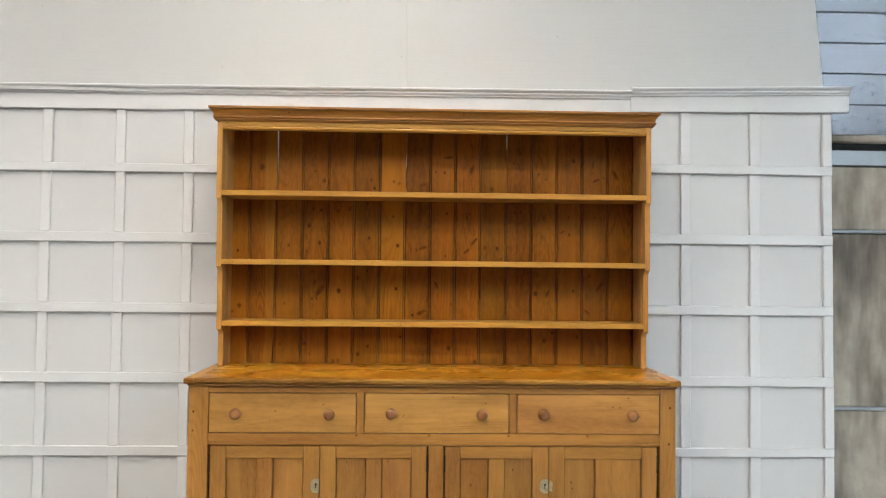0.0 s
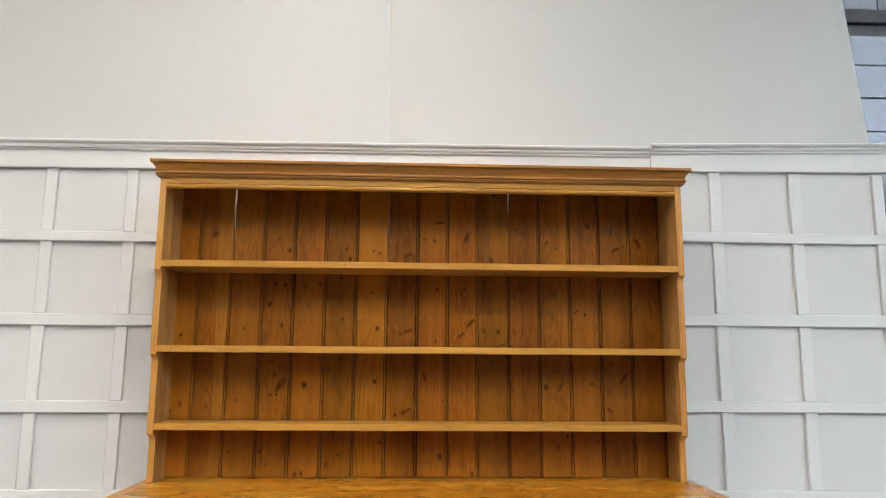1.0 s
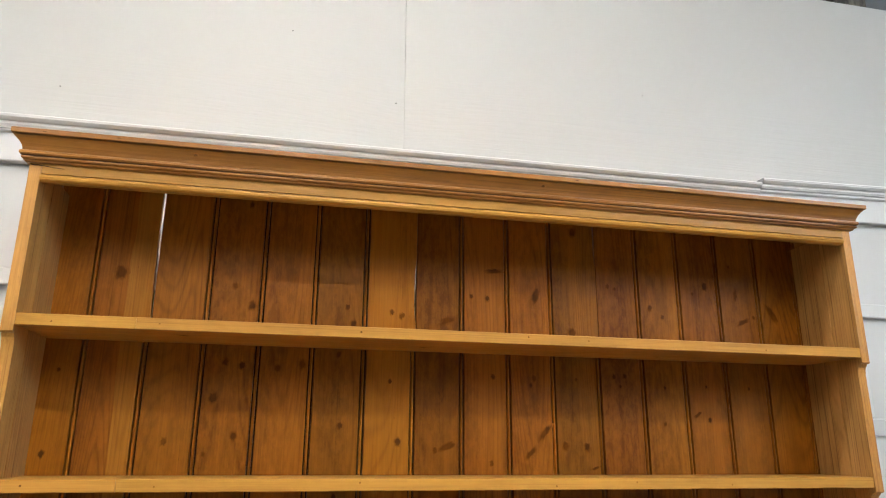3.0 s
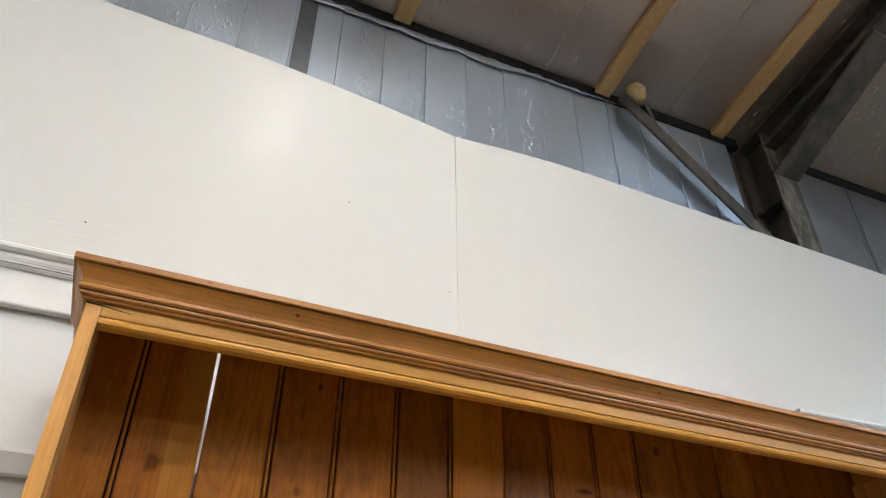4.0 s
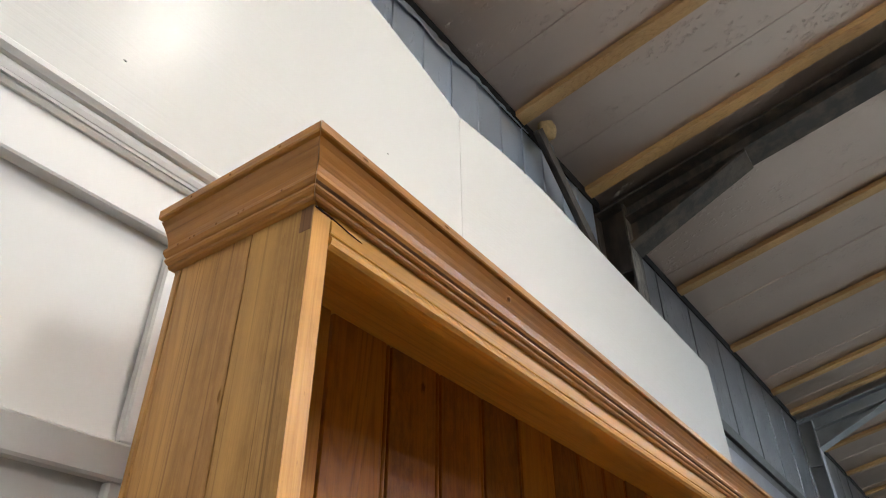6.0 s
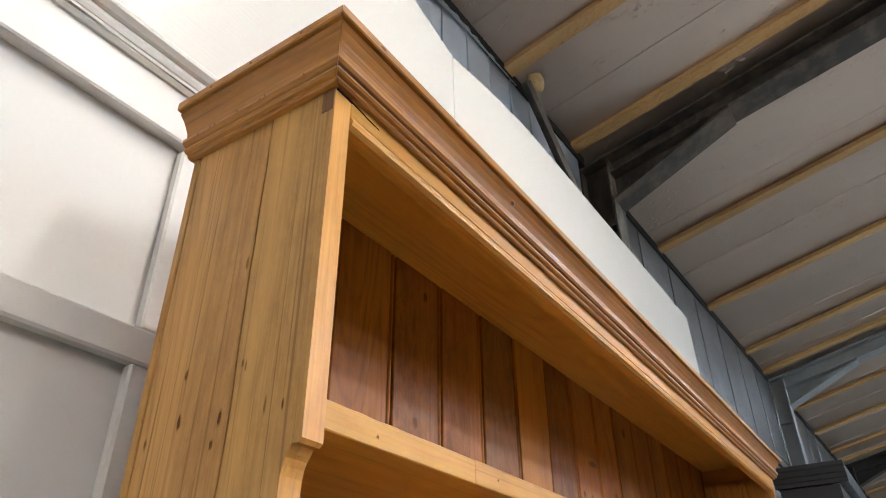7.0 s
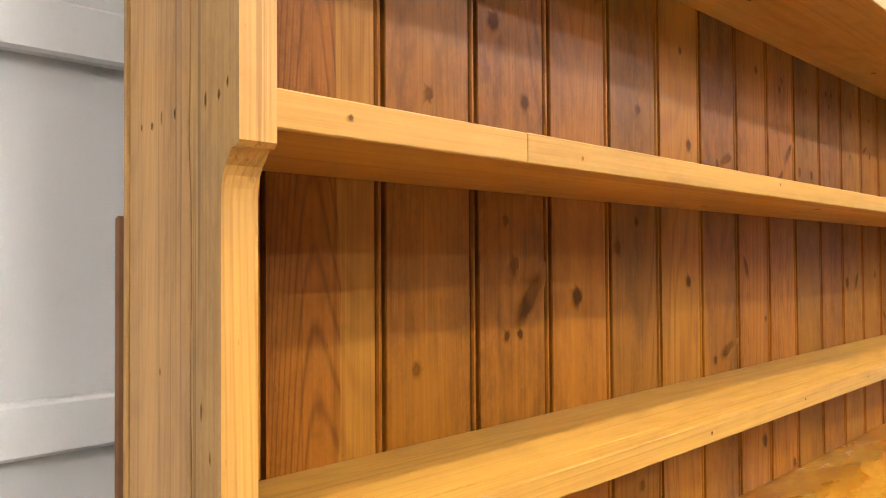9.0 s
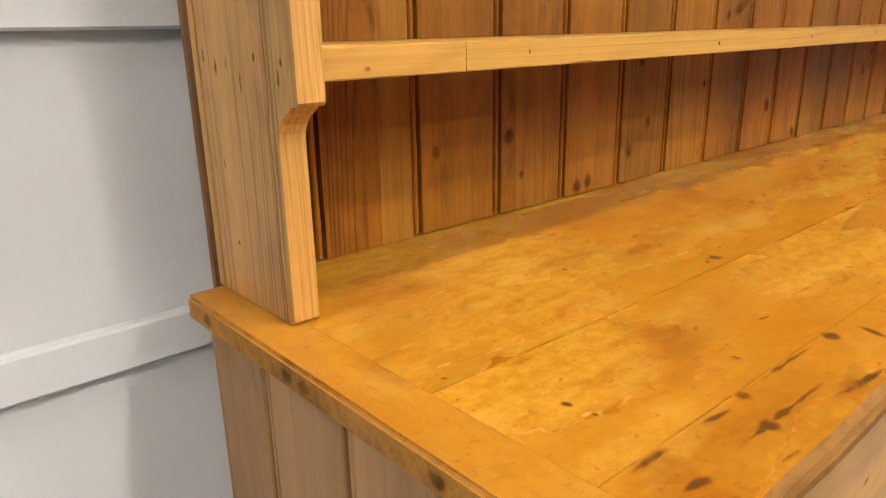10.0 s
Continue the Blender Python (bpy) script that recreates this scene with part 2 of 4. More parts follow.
PINE_RIM = pine("pine_worktop_rim", (0.42, 0.200, 0.038), (0.21, 0.088, 0.022), "x", 0.55, 0.0, 0.6, 0.3, 0.05, 10.0, 0.06, 0.25, 0.5, 0.2, 0.4, 0.3, 0.5)
# near-black pine: the shade in joints and gaps is put into the colour
GAP_SHADE = pine("gap_shade", (0.030, 0.012, 0.004), (0.016, 0.006, 0.002), "z", 0.7, 0.0, 0.4, 0.5, 0.05, 5.0, 0.2)
KNOB_WOOD = pine("knob_wood", (0.28, 0.115, 0.035), (0.15, 0.055, 0.016), "y", 0.28, 0.4, 0.3, 0.3, 0.15)
BRASS = plain("aged_brass", (0.62, 0.54, 0.34), 0.38, 0.75, 0.5, 90.0)
DARK_IRON = plain("dark_iron", (0.03, 0.025, 0.02), 0.6, 0.6)
WHITE_PANEL = paint("white_panel_paint", (0.605, 0.60, 0.59), 0.5, 0.10, spec=0.12)
WHITE_TRIM = paint("white_trim_paint", (0.64, 0.635, 0.625), 0.34, 0.12, spec=0.12)
WHITE_BOARD = paint("white_board_paint", (0.562, 0.562, 0.546), 0.25, 0.012, (0.4, 1, 1), 0.5, 0.029, (0.03, 1, 1))
FOIL_WALL = foil("foil_wall", (0.69, 0.80, 0.95), 0.33, (1, 1, 0.45), 0.5, 0.8, 56.0)
# the wall foil again, with the right bay's shade put into its colour
FOIL_SHADED = foil("foil_wall_shaded", (0.17, 0.172, 0.18), 0.38, (1, 1, 0.45), 0.7, 0.85)
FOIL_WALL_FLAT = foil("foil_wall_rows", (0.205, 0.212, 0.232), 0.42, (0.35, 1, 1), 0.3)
FOIL_ROOF = foil("foil_roof", (0.62, 0.505, 0.43), 0.33, (1, 0.3, 1), 0.8, 0.85, 46.0)
FOIL_LOOSE = foil("foil_loose", (0.42, 0.46, 0.52), 0.30, (1, 1, 1), 0.4)
FOIL_TAPE = plain("foil_tape", (0.20, 0.22, 0.25), 0.35, 0.8)
BLACK_GAP = plain("black_strip", (0.006, 0.006, 0.006), 0.9)
BATTEN = pine("roof_batten", (0.68, 0.44, 0.19), (0.48, 0.28, 0.105), "y", 0.6, 0.0, 0.2, 0.4, 0.12)
STEEL_RUST = masonry("rusted_steel", (0.052, 0.048, 0.045), (0.12, 0.096, 0.072), 14.0, 0.6, 0.4)
STEEL_PATCH = masonry("flaking_steel", (0.055, 0.05, 0.042), (0.22, 0.19, 0.145), 38.0, 0.7, 0.6)
STEEL_DARK = plain("dark_steel", (0.045, 0.042, 0.04), 0.45, 0.3)
STEEL_GREY = plain("grey_painted_steel", (0.42, 0.46, 0.49), 0.35, 0.3, 0.3, 6.0)
CONCRETE = masonry("cast_concrete", (0.50, 0.44, 0.355), (0.085, 0.07, 0.055), 4.5)
CONCRETE_FLOOR = masonry("concrete_floor", (0.20, 0.19, 0.175), (0.13, 0.124, 0.113), 1.2, 0.7, 0.2)
CLADDING = plain("dull_cladding", (0.16, 0.157, 0.15), 0.6, 0.0, 0.2, 3.0)
BLACK_PAINT = plain("black_furniture_paint", (0.022, 0.023, 0.026), 0.42)
FOAM = plain("expanding_foam", (0.62, 0.46, 0.24), 0.85, 0.0, 0.3, 60.0)
HOUSING = plain("white_metal_housing", (0.7, 0.7, 0.7), 0.4, 0.2)

# ---- building helpers ----


def mesh_of(name, bm, mats):
    bmesh.ops.recalc_face_normals(bm, faces=bm.faces[:])
    me = bpy.data.meshes.new(name)
    bm.to_mesh(me)
    bm.free()
    for m in mats if isinstance(mats, (list, tuple)) else [mats]:
        me.materials.append(m)
    return me


def thing(name, x, y, z, label, category, group="", kind=""):
    """An Empty at a thing's base, to which its parts are hung."""
    ob = new(name)
    ob.location = (x, y, z)
    ob.empty_display_size = 0.1
    return tagged(ob, label, category, group, kind)


def hang(ob, parent):
    """Parents ob without moving it; meshes are modelled in world metres."""
    ob.parent = parent
    ob.matrix_parent_inverse = Matrix.Translation(-Vector(parent.location))
    return ob


def part(name, bm, material, parent=None, label=""):
    ob = new(name, mesh_of(name, bm, material))
    if parent:
        hang(ob, parent)
    return tagged(ob, label)


def brick(bm, x0, x1, y0, y1, z0, z1, bevel=0.0, seg=1, m=0):
    """A box in bm, its edges rounded by bevel."""
    r = bmesh.ops.create_cube(bm, size=1)
    for v in r["verts"]:
        v.co = Vector(((x0 + x1) / 2 + v.co.x * (x1 - x0), (y0 + y1) / 2 + v.co.y * (y1 - y0), (z0 + z1) / 2 + v.co.z * (z1 - z0)))
    faces = {f for v in r["verts"] for f in v.link_faces}
    if bevel:
        edges = list({e for v in r["verts"] for e in v.link_edges})
        out = bmesh.ops.bevel(bm, geom=edges, offset=bevel, segments=seg, profile=0.5, affect="EDGES")
        faces |= set(out["faces"])
    for f in faces:
        if f.is_valid:
            f.material_index = m
    return bm


def block(*box, bevel=0.0, seg=1):
    return brick(bmesh.new(), *box, bevel=bevel, seg=seg)


def extrude_profile(points, axis, a, b, rise=0.0, mitre=(0, 0), closed=True):
    """A profile of (out, z) points swept along axis from a to b; rise lifts the far end; mitre lengthens each end by its out."""
    bm = bmesh.new()
    rings = []
    for end, (pos, dz, mit) in enumerate(((a, 0.0, mitre[0]), (b, rise, mitre[1]))):
        ring = []
        for o, z in points:
            along = pos + (o - points[0][0]) * mit
            ring.append(bm.verts.new((along, o, z + dz) if axis == "x" else (o, along, z + dz)))
        rings.append(ring)
    n = len(points)
    for i in range(n):
        j = (i + 1) % n
        bm.faces.new((rings[0][i], rings[0][j], rings[1][j], rings[1][i]))
    bm.faces.new(rings[0])
    bm.faces.new(rings[1][::-1])
    return bm


def prism(outline, axis, a, b, bevel=0.0):
    """A flat outline given thickness from a to b along axis ('x': outline is (y, z); 'y': (x, z); 'z': (x, y))."""
    bm = bmesh.new()
    put = {"x": lambda p, t: (t, p[0], p[1]), "y": lambda p, t: (p[0], t, p[1]), "z": lambda p, t: (p[0], p[1], t)}[axis]
    lo = [bm.verts.new(put(p, a)) for p in outline]
    hi = [bm.verts.new(put(p, b)) for p in outline]
    n = len(outline)
    for i in range(n):
        bm.faces.new((lo[i], lo[(i + 1) % n], hi[(i + 1) % n], hi[i]))
    bm.faces.new(lo[::-1])
    bm.faces.new(hi)
    if bevel:
        bmesh.ops.bevel(bm, geom=bm.edges[:], offset=bevel, segments=1, profile=0.5, affect="EDGES")
    return bm


def add_knot(bm, centre, u, v, lift):
    """A knot: a low disc on the surface, dark in the middle and blended out at its rim."""
    layer = bm.verts.layers.float.get("knot") or bm.verts.layers.float.new("knot")
    c, u, v, w = Vector(centre), Vector(u), Vector(v), Vector(lift)
    mid = bm.verts.new(c + w)
    mid[layer] = 1.0
    rings = []
    for k, (r, dark, up) in enumerate(((0.62, 0.9, 1.0), (0.92, 0.4, 0.9), (1.5, 0.0, 0.25))):
        ring = []
        for i in range(14):
            a = math.tau * i / 14
            wob = 1 + 0.55 * noise.noise(c * 37 + Vector((math.cos(a), math.sin(a), k * 0.25)) * 2.6)
            p = bm.verts.new(c + (u * math.cos(a) + v * math.sin(a)) * r * wob + w * up)
            p[layer] = dark
            ring.append(p)
        rings.append(ring)
    for i in range(14):
        j = (i + 1) % 14
        bm.faces.new((mid, rings[0][i], rings[0][j]))
        for p, q in zip(rings, rings[1:]):
            bm.faces.new((p[i], q[i], q[j], p[j]))


def lathe(outline, centre, axis, steps=20):
    """A turned form: (radius, along) pairs round an axis through centre."""
    bm = bmesh.new()
    rings = []
    for r, a in outline:
        ring = []
        for i in range(steps):
            t = math.tau * i / steps
            p = (r * math.cos(t), a, r * math.sin(t)) if axis == "y" else (r * math.cos(t), r * math.sin(t), a)
            ring.append(bm.verts.new(Vector(centre) + Vector(p)))
        rings.append(ring)
    for p, q in zip(rings, rings[1:]):
        for i in range(steps):
            bm.faces.new((p[i], p[(i + 1) % steps], q[(i + 1) % steps], q[i]))
    bm.faces.new(rings[0])
    bm.faces.new(rings[-1][::-1])
    for f in bm.faces:
        f.smooth = True
    return bm


def worn_bar(x0, x1, y0, y1, z0, z1, wear, seed):
    """A bar along x whose long edges are rounded unevenly by wear and a few knocks."""
    bm = bmesh.new()
    steps = max(2, int((x1 - x0) / 0.014))
    rings = []
    for i in range(steps + 1):
        x = x0 + (x1 - x0) * i / steps

        def cut(k):
            w = 0.0008 + wear * abs(noise.noise(Vector((x * 31, k * 3.3, seed))))
            knock = noise.noise(Vector((x * 13, k * 7.1, seed + 5)))
            return w + (wear * 1.8 * (knock - 0.38) / 0.3 if knock > 0.38 else 0.0)

        a, b, c, d = cut(0), cut(1), cut(2) * 0.3, cut(3) * 0.3
        ring = [(y0 + a, z0), (y0, z0 + a), (y0, z1 - b), (y0 + b, z1), (y1 - c, z1), (y1, z1 - c), (y1, z0 + d), (y1 - d, z0)]
        rings.append([bm.verts.new((x, y, z)) for y, z in ring])
    for p, q in zip(rings, rings[1:]):
        for k in range(8):
            bm.faces.new((p[k], p[(k + 1) % 8], q[(k + 1) % 8], q[k]))
    bm.faces.new(rings[0])
    bm.faces.new(rings[-1][::-1])
    return bm


def round_shade(ob):
    for p in ob.data.polygons:
        p.use_smooth = True
    return ob


# ---- the hall: floor, walls, roof ----
EAVE, SLOPE = 3.84, math.tan(radians(13.0))
SKEW = -0.027


def wall_y(x):
    """The hall's back wall runs slightly askew to the dresser."""
    return 0.462 + SKEW * x


def roof_z(x, y):
    return EAVE + (wall_y(x) - y) * SLOPE


X0, X1, Y0, RIDGE = -7.0, 13.0, -13.5, -6.5

floor = tagged(part("floor", block(X0, X1, Y0, 1.0, -0.2, 0.0), CONCRETE_FLOOR), "worn grey concrete floor of the hall", "floor", kind="structure")


def slab(corners, thick):
    """A flat slab from four corners, thickened upwards."""
    bm = bmesh.new()
    lo = [bm.verts.new(c) for c in corners]
    hi = [bm.verts.new(Vector(c) + Vector((0, 0, thick))) for c in corners]
    bm.faces.new(lo)
    bm.faces.new(hi[::-1])
    for i in range(4):
        bm.faces.new((lo[i], lo[(i + 1) % 4], hi[(i + 1) % 4], hi[i]))
    return bm


# roof lining: foil-faced boards with joints between them, one mesh for both slopes
bm = bmesh.new()
step = 0.66
start = -7.5
count = int((X1 - start) / step) + 1
rng = random.Random(4)
for i in range(count):
    a, b = start + i * step + 0.0003, start + (i + 1) * step - 0.0003
    drop = rng.uniform(-0.003, 0.003)
    for near, far in ((0.0, RIDGE), (RIDGE, Y0)):
        ya0, yb0 = (wall_y(a) + 0.1, wall_y(b) + 0.1) if near == 0.0 else (near, near)
        za = lambda x, y: (roof_z(x, y) if y >= RIDGE else roof_z(x, 2 * RIDGE - y)) + drop
        ring = [(a, ya0, za(a, ya0)), (b, yb0, za(b, yb0)), (b, far, za(b, far)), (a, far, za(a, far))]
        lo = [bm.verts.new(p) for p in ring]
        hi = [bm.verts.new((p[0], p[1], p[2] + 0.05)) for p in ring]
        bm.faces.new(lo)
        bm.faces.new(hi[::-1])
        for k in range(4):
            bm.faces.new((lo[k], lo[(k + 1) % 4], hi[(k + 1) % 4], hi[k]))
    # a raised welt of foil along every joint
    p = [(a + dx, y, roof_z(a, y) - dz) for y in (wall_y(a), RIDGE) for dx, dz in ((-0.005, -0.002), (0.0, 0.006), (0.005, -0.002), (0.0, -0.01))]
    q = [bm.verts.new(v) for v in p]
    for k in range(4):
        bm.faces.new((q[k], q[(k + 1) % 4], q[4 + (k + 1) % 4], q[4 + k]))
for side in ((1.2, RIDGE), (RIDGE, Y0)):
    pts = []
    for x, y in ((X0, side[0]), (X1, side[0]), (X1, side[1]), (X0, side[1])):
        pts.append((x, y, (roof_z(x, y) if y >= RIDGE else roof_z(x, 2 * RIDGE - y)) + 0.06))
    lo = [bm.verts.new(p) for p in pts]
    hi = [bm.verts.new((p[0], p[1], p[2] + 0.04)) for p in pts]
    bm.faces.new(lo)
    bm.faces.new(hi[::-1])
    for k in range(4):
        bm.faces.new((lo[k], lo[(k + 1) % 4], hi[(k + 1) % 4], hi[k]))
ceiling = tagged(part("ceiling", bm, FOIL_ROOF), "sloping roof lined with dull foil-faced insulation boards", "ceiling", kind="structure")

# back wall: concrete below, foil-faced lining above
wall_north = tagged(part("wall_north", prism([(X0, wall_y(X0) + 0.06), (X1, wall_y(X1) + 0.06), (X1, wall_y(X1) + 0.3), (X0, wall_y(X0) + 0.3)], "z", 0.0, 5.2), CONCRETE),
                    "hall back wall of concrete lined with silver foil boards", "wall", kind="structure")
wall_west = tagged(part("wall_west", block(X0 - 0.2, X0, Y0, 1.0, 0, 6.5), CLADDING), "dull clad hall wall", "wall", kind="structure")
wall_east = tagged(part("wall_east", block(X1, X1 + 0.2, Y0, 1.0, 0, 6.5), CLADDING), "dull clad hall wall", "wall", kind="structure")
wall_south = tagged(part("wall_south", block(X0, X1, Y0 - 0.2, Y0, 0, 6.0), CLADDING), "dull clad hall wall", "wall", kind="structure")


# ---- light fittings hung under the roof ----
LAMP_NEAR = glow("lit_diffuser_bright", (1.0, 0.93, 0.84), 2700.0)
LAMP_ROW = glow("lit_diffuser_row", (1.0, 0.955, 0.90), 4100.0)
LAMP_SOFT = glow("lit_diffuser_soft", (1.0, 0.95, 0.89), 830.0)
FILL_LEFT = glow("fill_diffuser_left", (1.0, 0.955, 0.90), 680.0)
FILL_DIM = glow("fill_diffuser_dim", (0.82, 0.93, 1.0), 200.0)
LAMP_COOL = glow("lit_diffuser_cool", (0.74, 0.88, 1.0), 1550.0)


def fill_light(x, y, z, lamp, deep=0.024):
    """An unseen fill light: a square fitting with a skirt round its lit face, on a chain from the roof."""
    t = thing("fill_light", x, y, z, "unseen square light fitting added as fill under the roof", "light fitting", "light fittings under the roof")
    w = 0.115
    part("housing", prism([(x - w, z + 0.012), (x + w, z + 0.012), (x + 0.07, z + 0.075), (x - 0.07, z + 0.075)], "y", y - w, y + w), HOUSING, t)
    # unseen skirts, added to stop light going sideways to wall and roof
    for k in (-1, 1):
        part("skirt", block(*sorted((x + k * w, x + k * (w + 0.008))), y - w, y + w, z - deep, z + 0.03), HOUSING, t)
        part("skirt", block(x - w - 0.008, x + w + 0.008, *sorted((y + k * w, y + k * (w + 0.008))), z - deep, z + 0.03), HOUSING, t)
    part("diffuser", block(x - w + 0.004, x + w - 0.004, y - w + 0.004, y + w - 0.004, z - 0.012, z + 0.010, bevel=0.004), lamp, t, "lit white diffuser")
    part("hanger", block(x - 0.004, x + 0.004, y - 0.004, y + 0.004, z + 0.075, roof_z(x, y if y > RIDGE else 2 * RIDGE - y)), STEEL_GREY, t)
    return t


def spot_light(x, y, z, lamp, deep=0.012):
    """A small square lamp head on a stem from the roof."""
    t = thing("spot_light", x, y, z, "small lit square lamp hung from the roof", "lamp", "small lamps in a row under the roof")
    w = 0.048
    part("housing", prism([(x - w - 0.006, z + 0.006), (x + w + 0.006, z + 0.006), (x + 0.03, z + 0.069), (x - 0.03, z + 0.069)], "y", y - w, y + w), HOUSING, t)
    # added skirts narrow the beam; a deeper one spares the upper wall
    for k in (-1, 1):
        part("skirt", block(*sorted((x + k * w, x + k * (w + 0.006))), y - w, y + w, z - deep, z + 0.004), HOUSING, t)
        part("skirt", block(x - w - 0.006, x + w + 0.006, *sorted((y + k * w, y + k * (w + 0.006))), z - deep, z + 0.004), HOUSING, t)
    part("diffuser", block(x - w + 0.003, x + w - 0.003, y - w + 0.003, y + w - 0.003, z - 0.008, z + 0.004, bevel=0.002), lamp, t, "lit white diffuser")
    part("hanger", block(x - 0.004, x + 0.004, y - 0.004, y + 0.004, z + 0.069, roof_z(x, y if y > RIDGE else 2 * RIDGE - y)), STEEL_GREY, t)
    return t


for sy, sz, lamp, deep in ((-1.28, 4.08, LAMP_NEAR, 0.03), (-3.95, 4.66, LAMP_ROW, 0.012), (-6.70, 5.20, LAMP_ROW, 0.012), (-8.70, 4.80, LAMP_ROW, 0.012)):
    spot_light(-0.375, sy, sz, lamp, deep)
# unseen fill: one brightens the rack's left side, the dim ones the right
for sx, lamp in ((-3.6, FILL_LEFT), (6.3, FILL_DIM), (9.5, FILL_DIM)):
    fill_light(sx, -1.28, 4.10, lamp, 0.11)
# further unseen fittings, spread out to fill the walls with light
for sx, lamp in ((-3.6, LAMP_SOFT), (4.6, LAMP_COOL), (8.4, LAMP_COOL)):
    for sy, sz in ((-4.2, 4.75), (-6.7, 5.25), (-8.9, 4.80)):
        fill_light(sx, sy, sz, lamp)

# ---- roof battens, frames, brace ----
BAY = 3.87


def batten(x, w=0.075, d=0.035):
    bm = bmesh.new()
    ys = wall_y(x) - 0.01
    pts = []
    for yy in (ys, RIDGE + 0.05):
        z = roof_z(x, yy)
        pts.append([(x - w / 2, yy, z - d), (x + w / 2, yy, z - d), (x + w / 2, yy, z - 0.002), (x - w / 2, yy, z - 0.002)])
    a = [bm.verts.new(p) for p in pts[0]]
    b = [bm.verts.new(p) for p in pts[1]]
    for i in range(4):
        bm.faces.new((a[i], a[(i + 1) % 4], b[(i + 1) % 4], b[i]))
    bm.faces.new(a)
    bm.faces.new(b[::-1])
    bmesh.ops.bevel(bm, geom=bm.edges[:], offset=0.003, segments=1, affect="EDGES")
    ob = part("roof_batten", bm, BATTEN)
    return tagged(ob, "pale sawn timber batten fixed across the foil roof", "batten", "roof battens")


for x in (-4.5, -3.16, -2.50, -1.26, -0.25, 0.715, 1.375, 2.605, 3.62, 4.64, 5.21, 6.47, 7.49, 8.51, 9.08, 10.34, 11.36, 12.4):
    batten(x)


def portal_frame(x, web, face, label):
    """A portal frame: column with flanges, rafter with a tapered haunch, and end plate."""
    yb = wall_y(x) + 0.04
    yf = yb - 0.165
    t = thing("portal_frame", x, (yb + yf) / 2, 0, label, "portal frame", "portal frames of the hall")
    top = roof_z(x, yf) - 0.03
    part("column_web", block(x - 0.006, x + 0.006, yf + 0.012, yb - 0.012, 0, top), web, t)
    part("column_flange", block(x - 0.075, x + 0.075, yf, yf + 0.012, 0, top - 0.04, bevel=0.002), face, t, "flaking front flange")
    part("column_flange", block(x - 0.075, x + 0.075, yb - 0.012, yb, 0, top), web, t)
    part("stiffener", block(x - 0.07, x + 0.07, yf + 0.012, yb - 0.012, top - 0.44, top - 0.428), web, t)
    # rafter web and bottom flange follow the slope, deeper at the haunch
    e = RIDGE
    line = lambda y, d: (y, roof_z(x, y) - d)
    part("rafter_web", prism([line(yb, 0.04), line(e, 0.04), line(e, 0.15), line(yf, 0.15)], "x", x - 0.005, x + 0.005), web, t)
    for a, b, d0, d1 in ((yb, e, 0.037, 0.037), (yf, e, 0.15, 0.15)):
        part("rafter_flange", prism([line(a, d0), line(b, d1), line(b, d1 + 0.014), line(a, d0 + 0.014)], "x", x - 0.08, x + 0.08), web, t)
    h = yf - 0.62
    part("haunch_web", prism([line(yf, 0.15), line(h, 0.15), line(yf, 0.31)], "x", x - 0.006, x + 0.006), web, t)
    part("haunch_flange", prism([line(yf, 0.31), line(h, 0.166), line(h, 0.180), line(yf, 0.326)], "x", x - 0.075, x + 0.075), web, t)
    return t


portal_frame(1.60, STEEL_RUST, STEEL_PATCH, "dark rusty steel portal frame with flaking paint")
portal_frame(1.60 + BAY, STEEL_GREY, STEEL_GREY, "grey painted steel portal frame")
portal_frame(1.60 + 2 * BAY, STEEL_DARK, STEEL_DARK, "dark steel portal frame")
portal_frame(1.60 - BAY, STEEL_RUST, STEEL_RUST, "dark rusty steel portal frame")

# flat brace from the eave down to the column
bm = bmesh.new()
p0, p1 = Vector((0.765, 0.36, 3.76)), Vector((1.455, 0.342, 3.148))
d = (p1 - p0).normalized()
side = Vector((-d.z, 0, d.x)) * 0.035
back = Vector((0, 0.045, 0))
ring0 = [bm.verts.new(p0 + s + b) for s, b in ((side, back * 0), (-side, back * 0), (-side, back * 0.2), (side * 0.6, back * 0.2), (side * 0.6, back), (side, back))]
ring1 = [bm.verts.new(p1 + s + b) for s, b in ((side, back * 0), (-side, back * 0), (-side, back * 0.2), (side * 0.6, back * 0.2), (side * 0.6, back), (side, back))]
for i in range(6):
    bm.faces.new((ring0[i], ring0[(i + 1) % 6], ring1[(i + 1) % 6], ring1[i]))
bm.faces.new(ring0)
bm.faces.new(ring1[::-1])
tagged(part("steel_brace", bm, STEEL_RUST), "dark angle-iron brace running from the eave to the column", "steel brace")

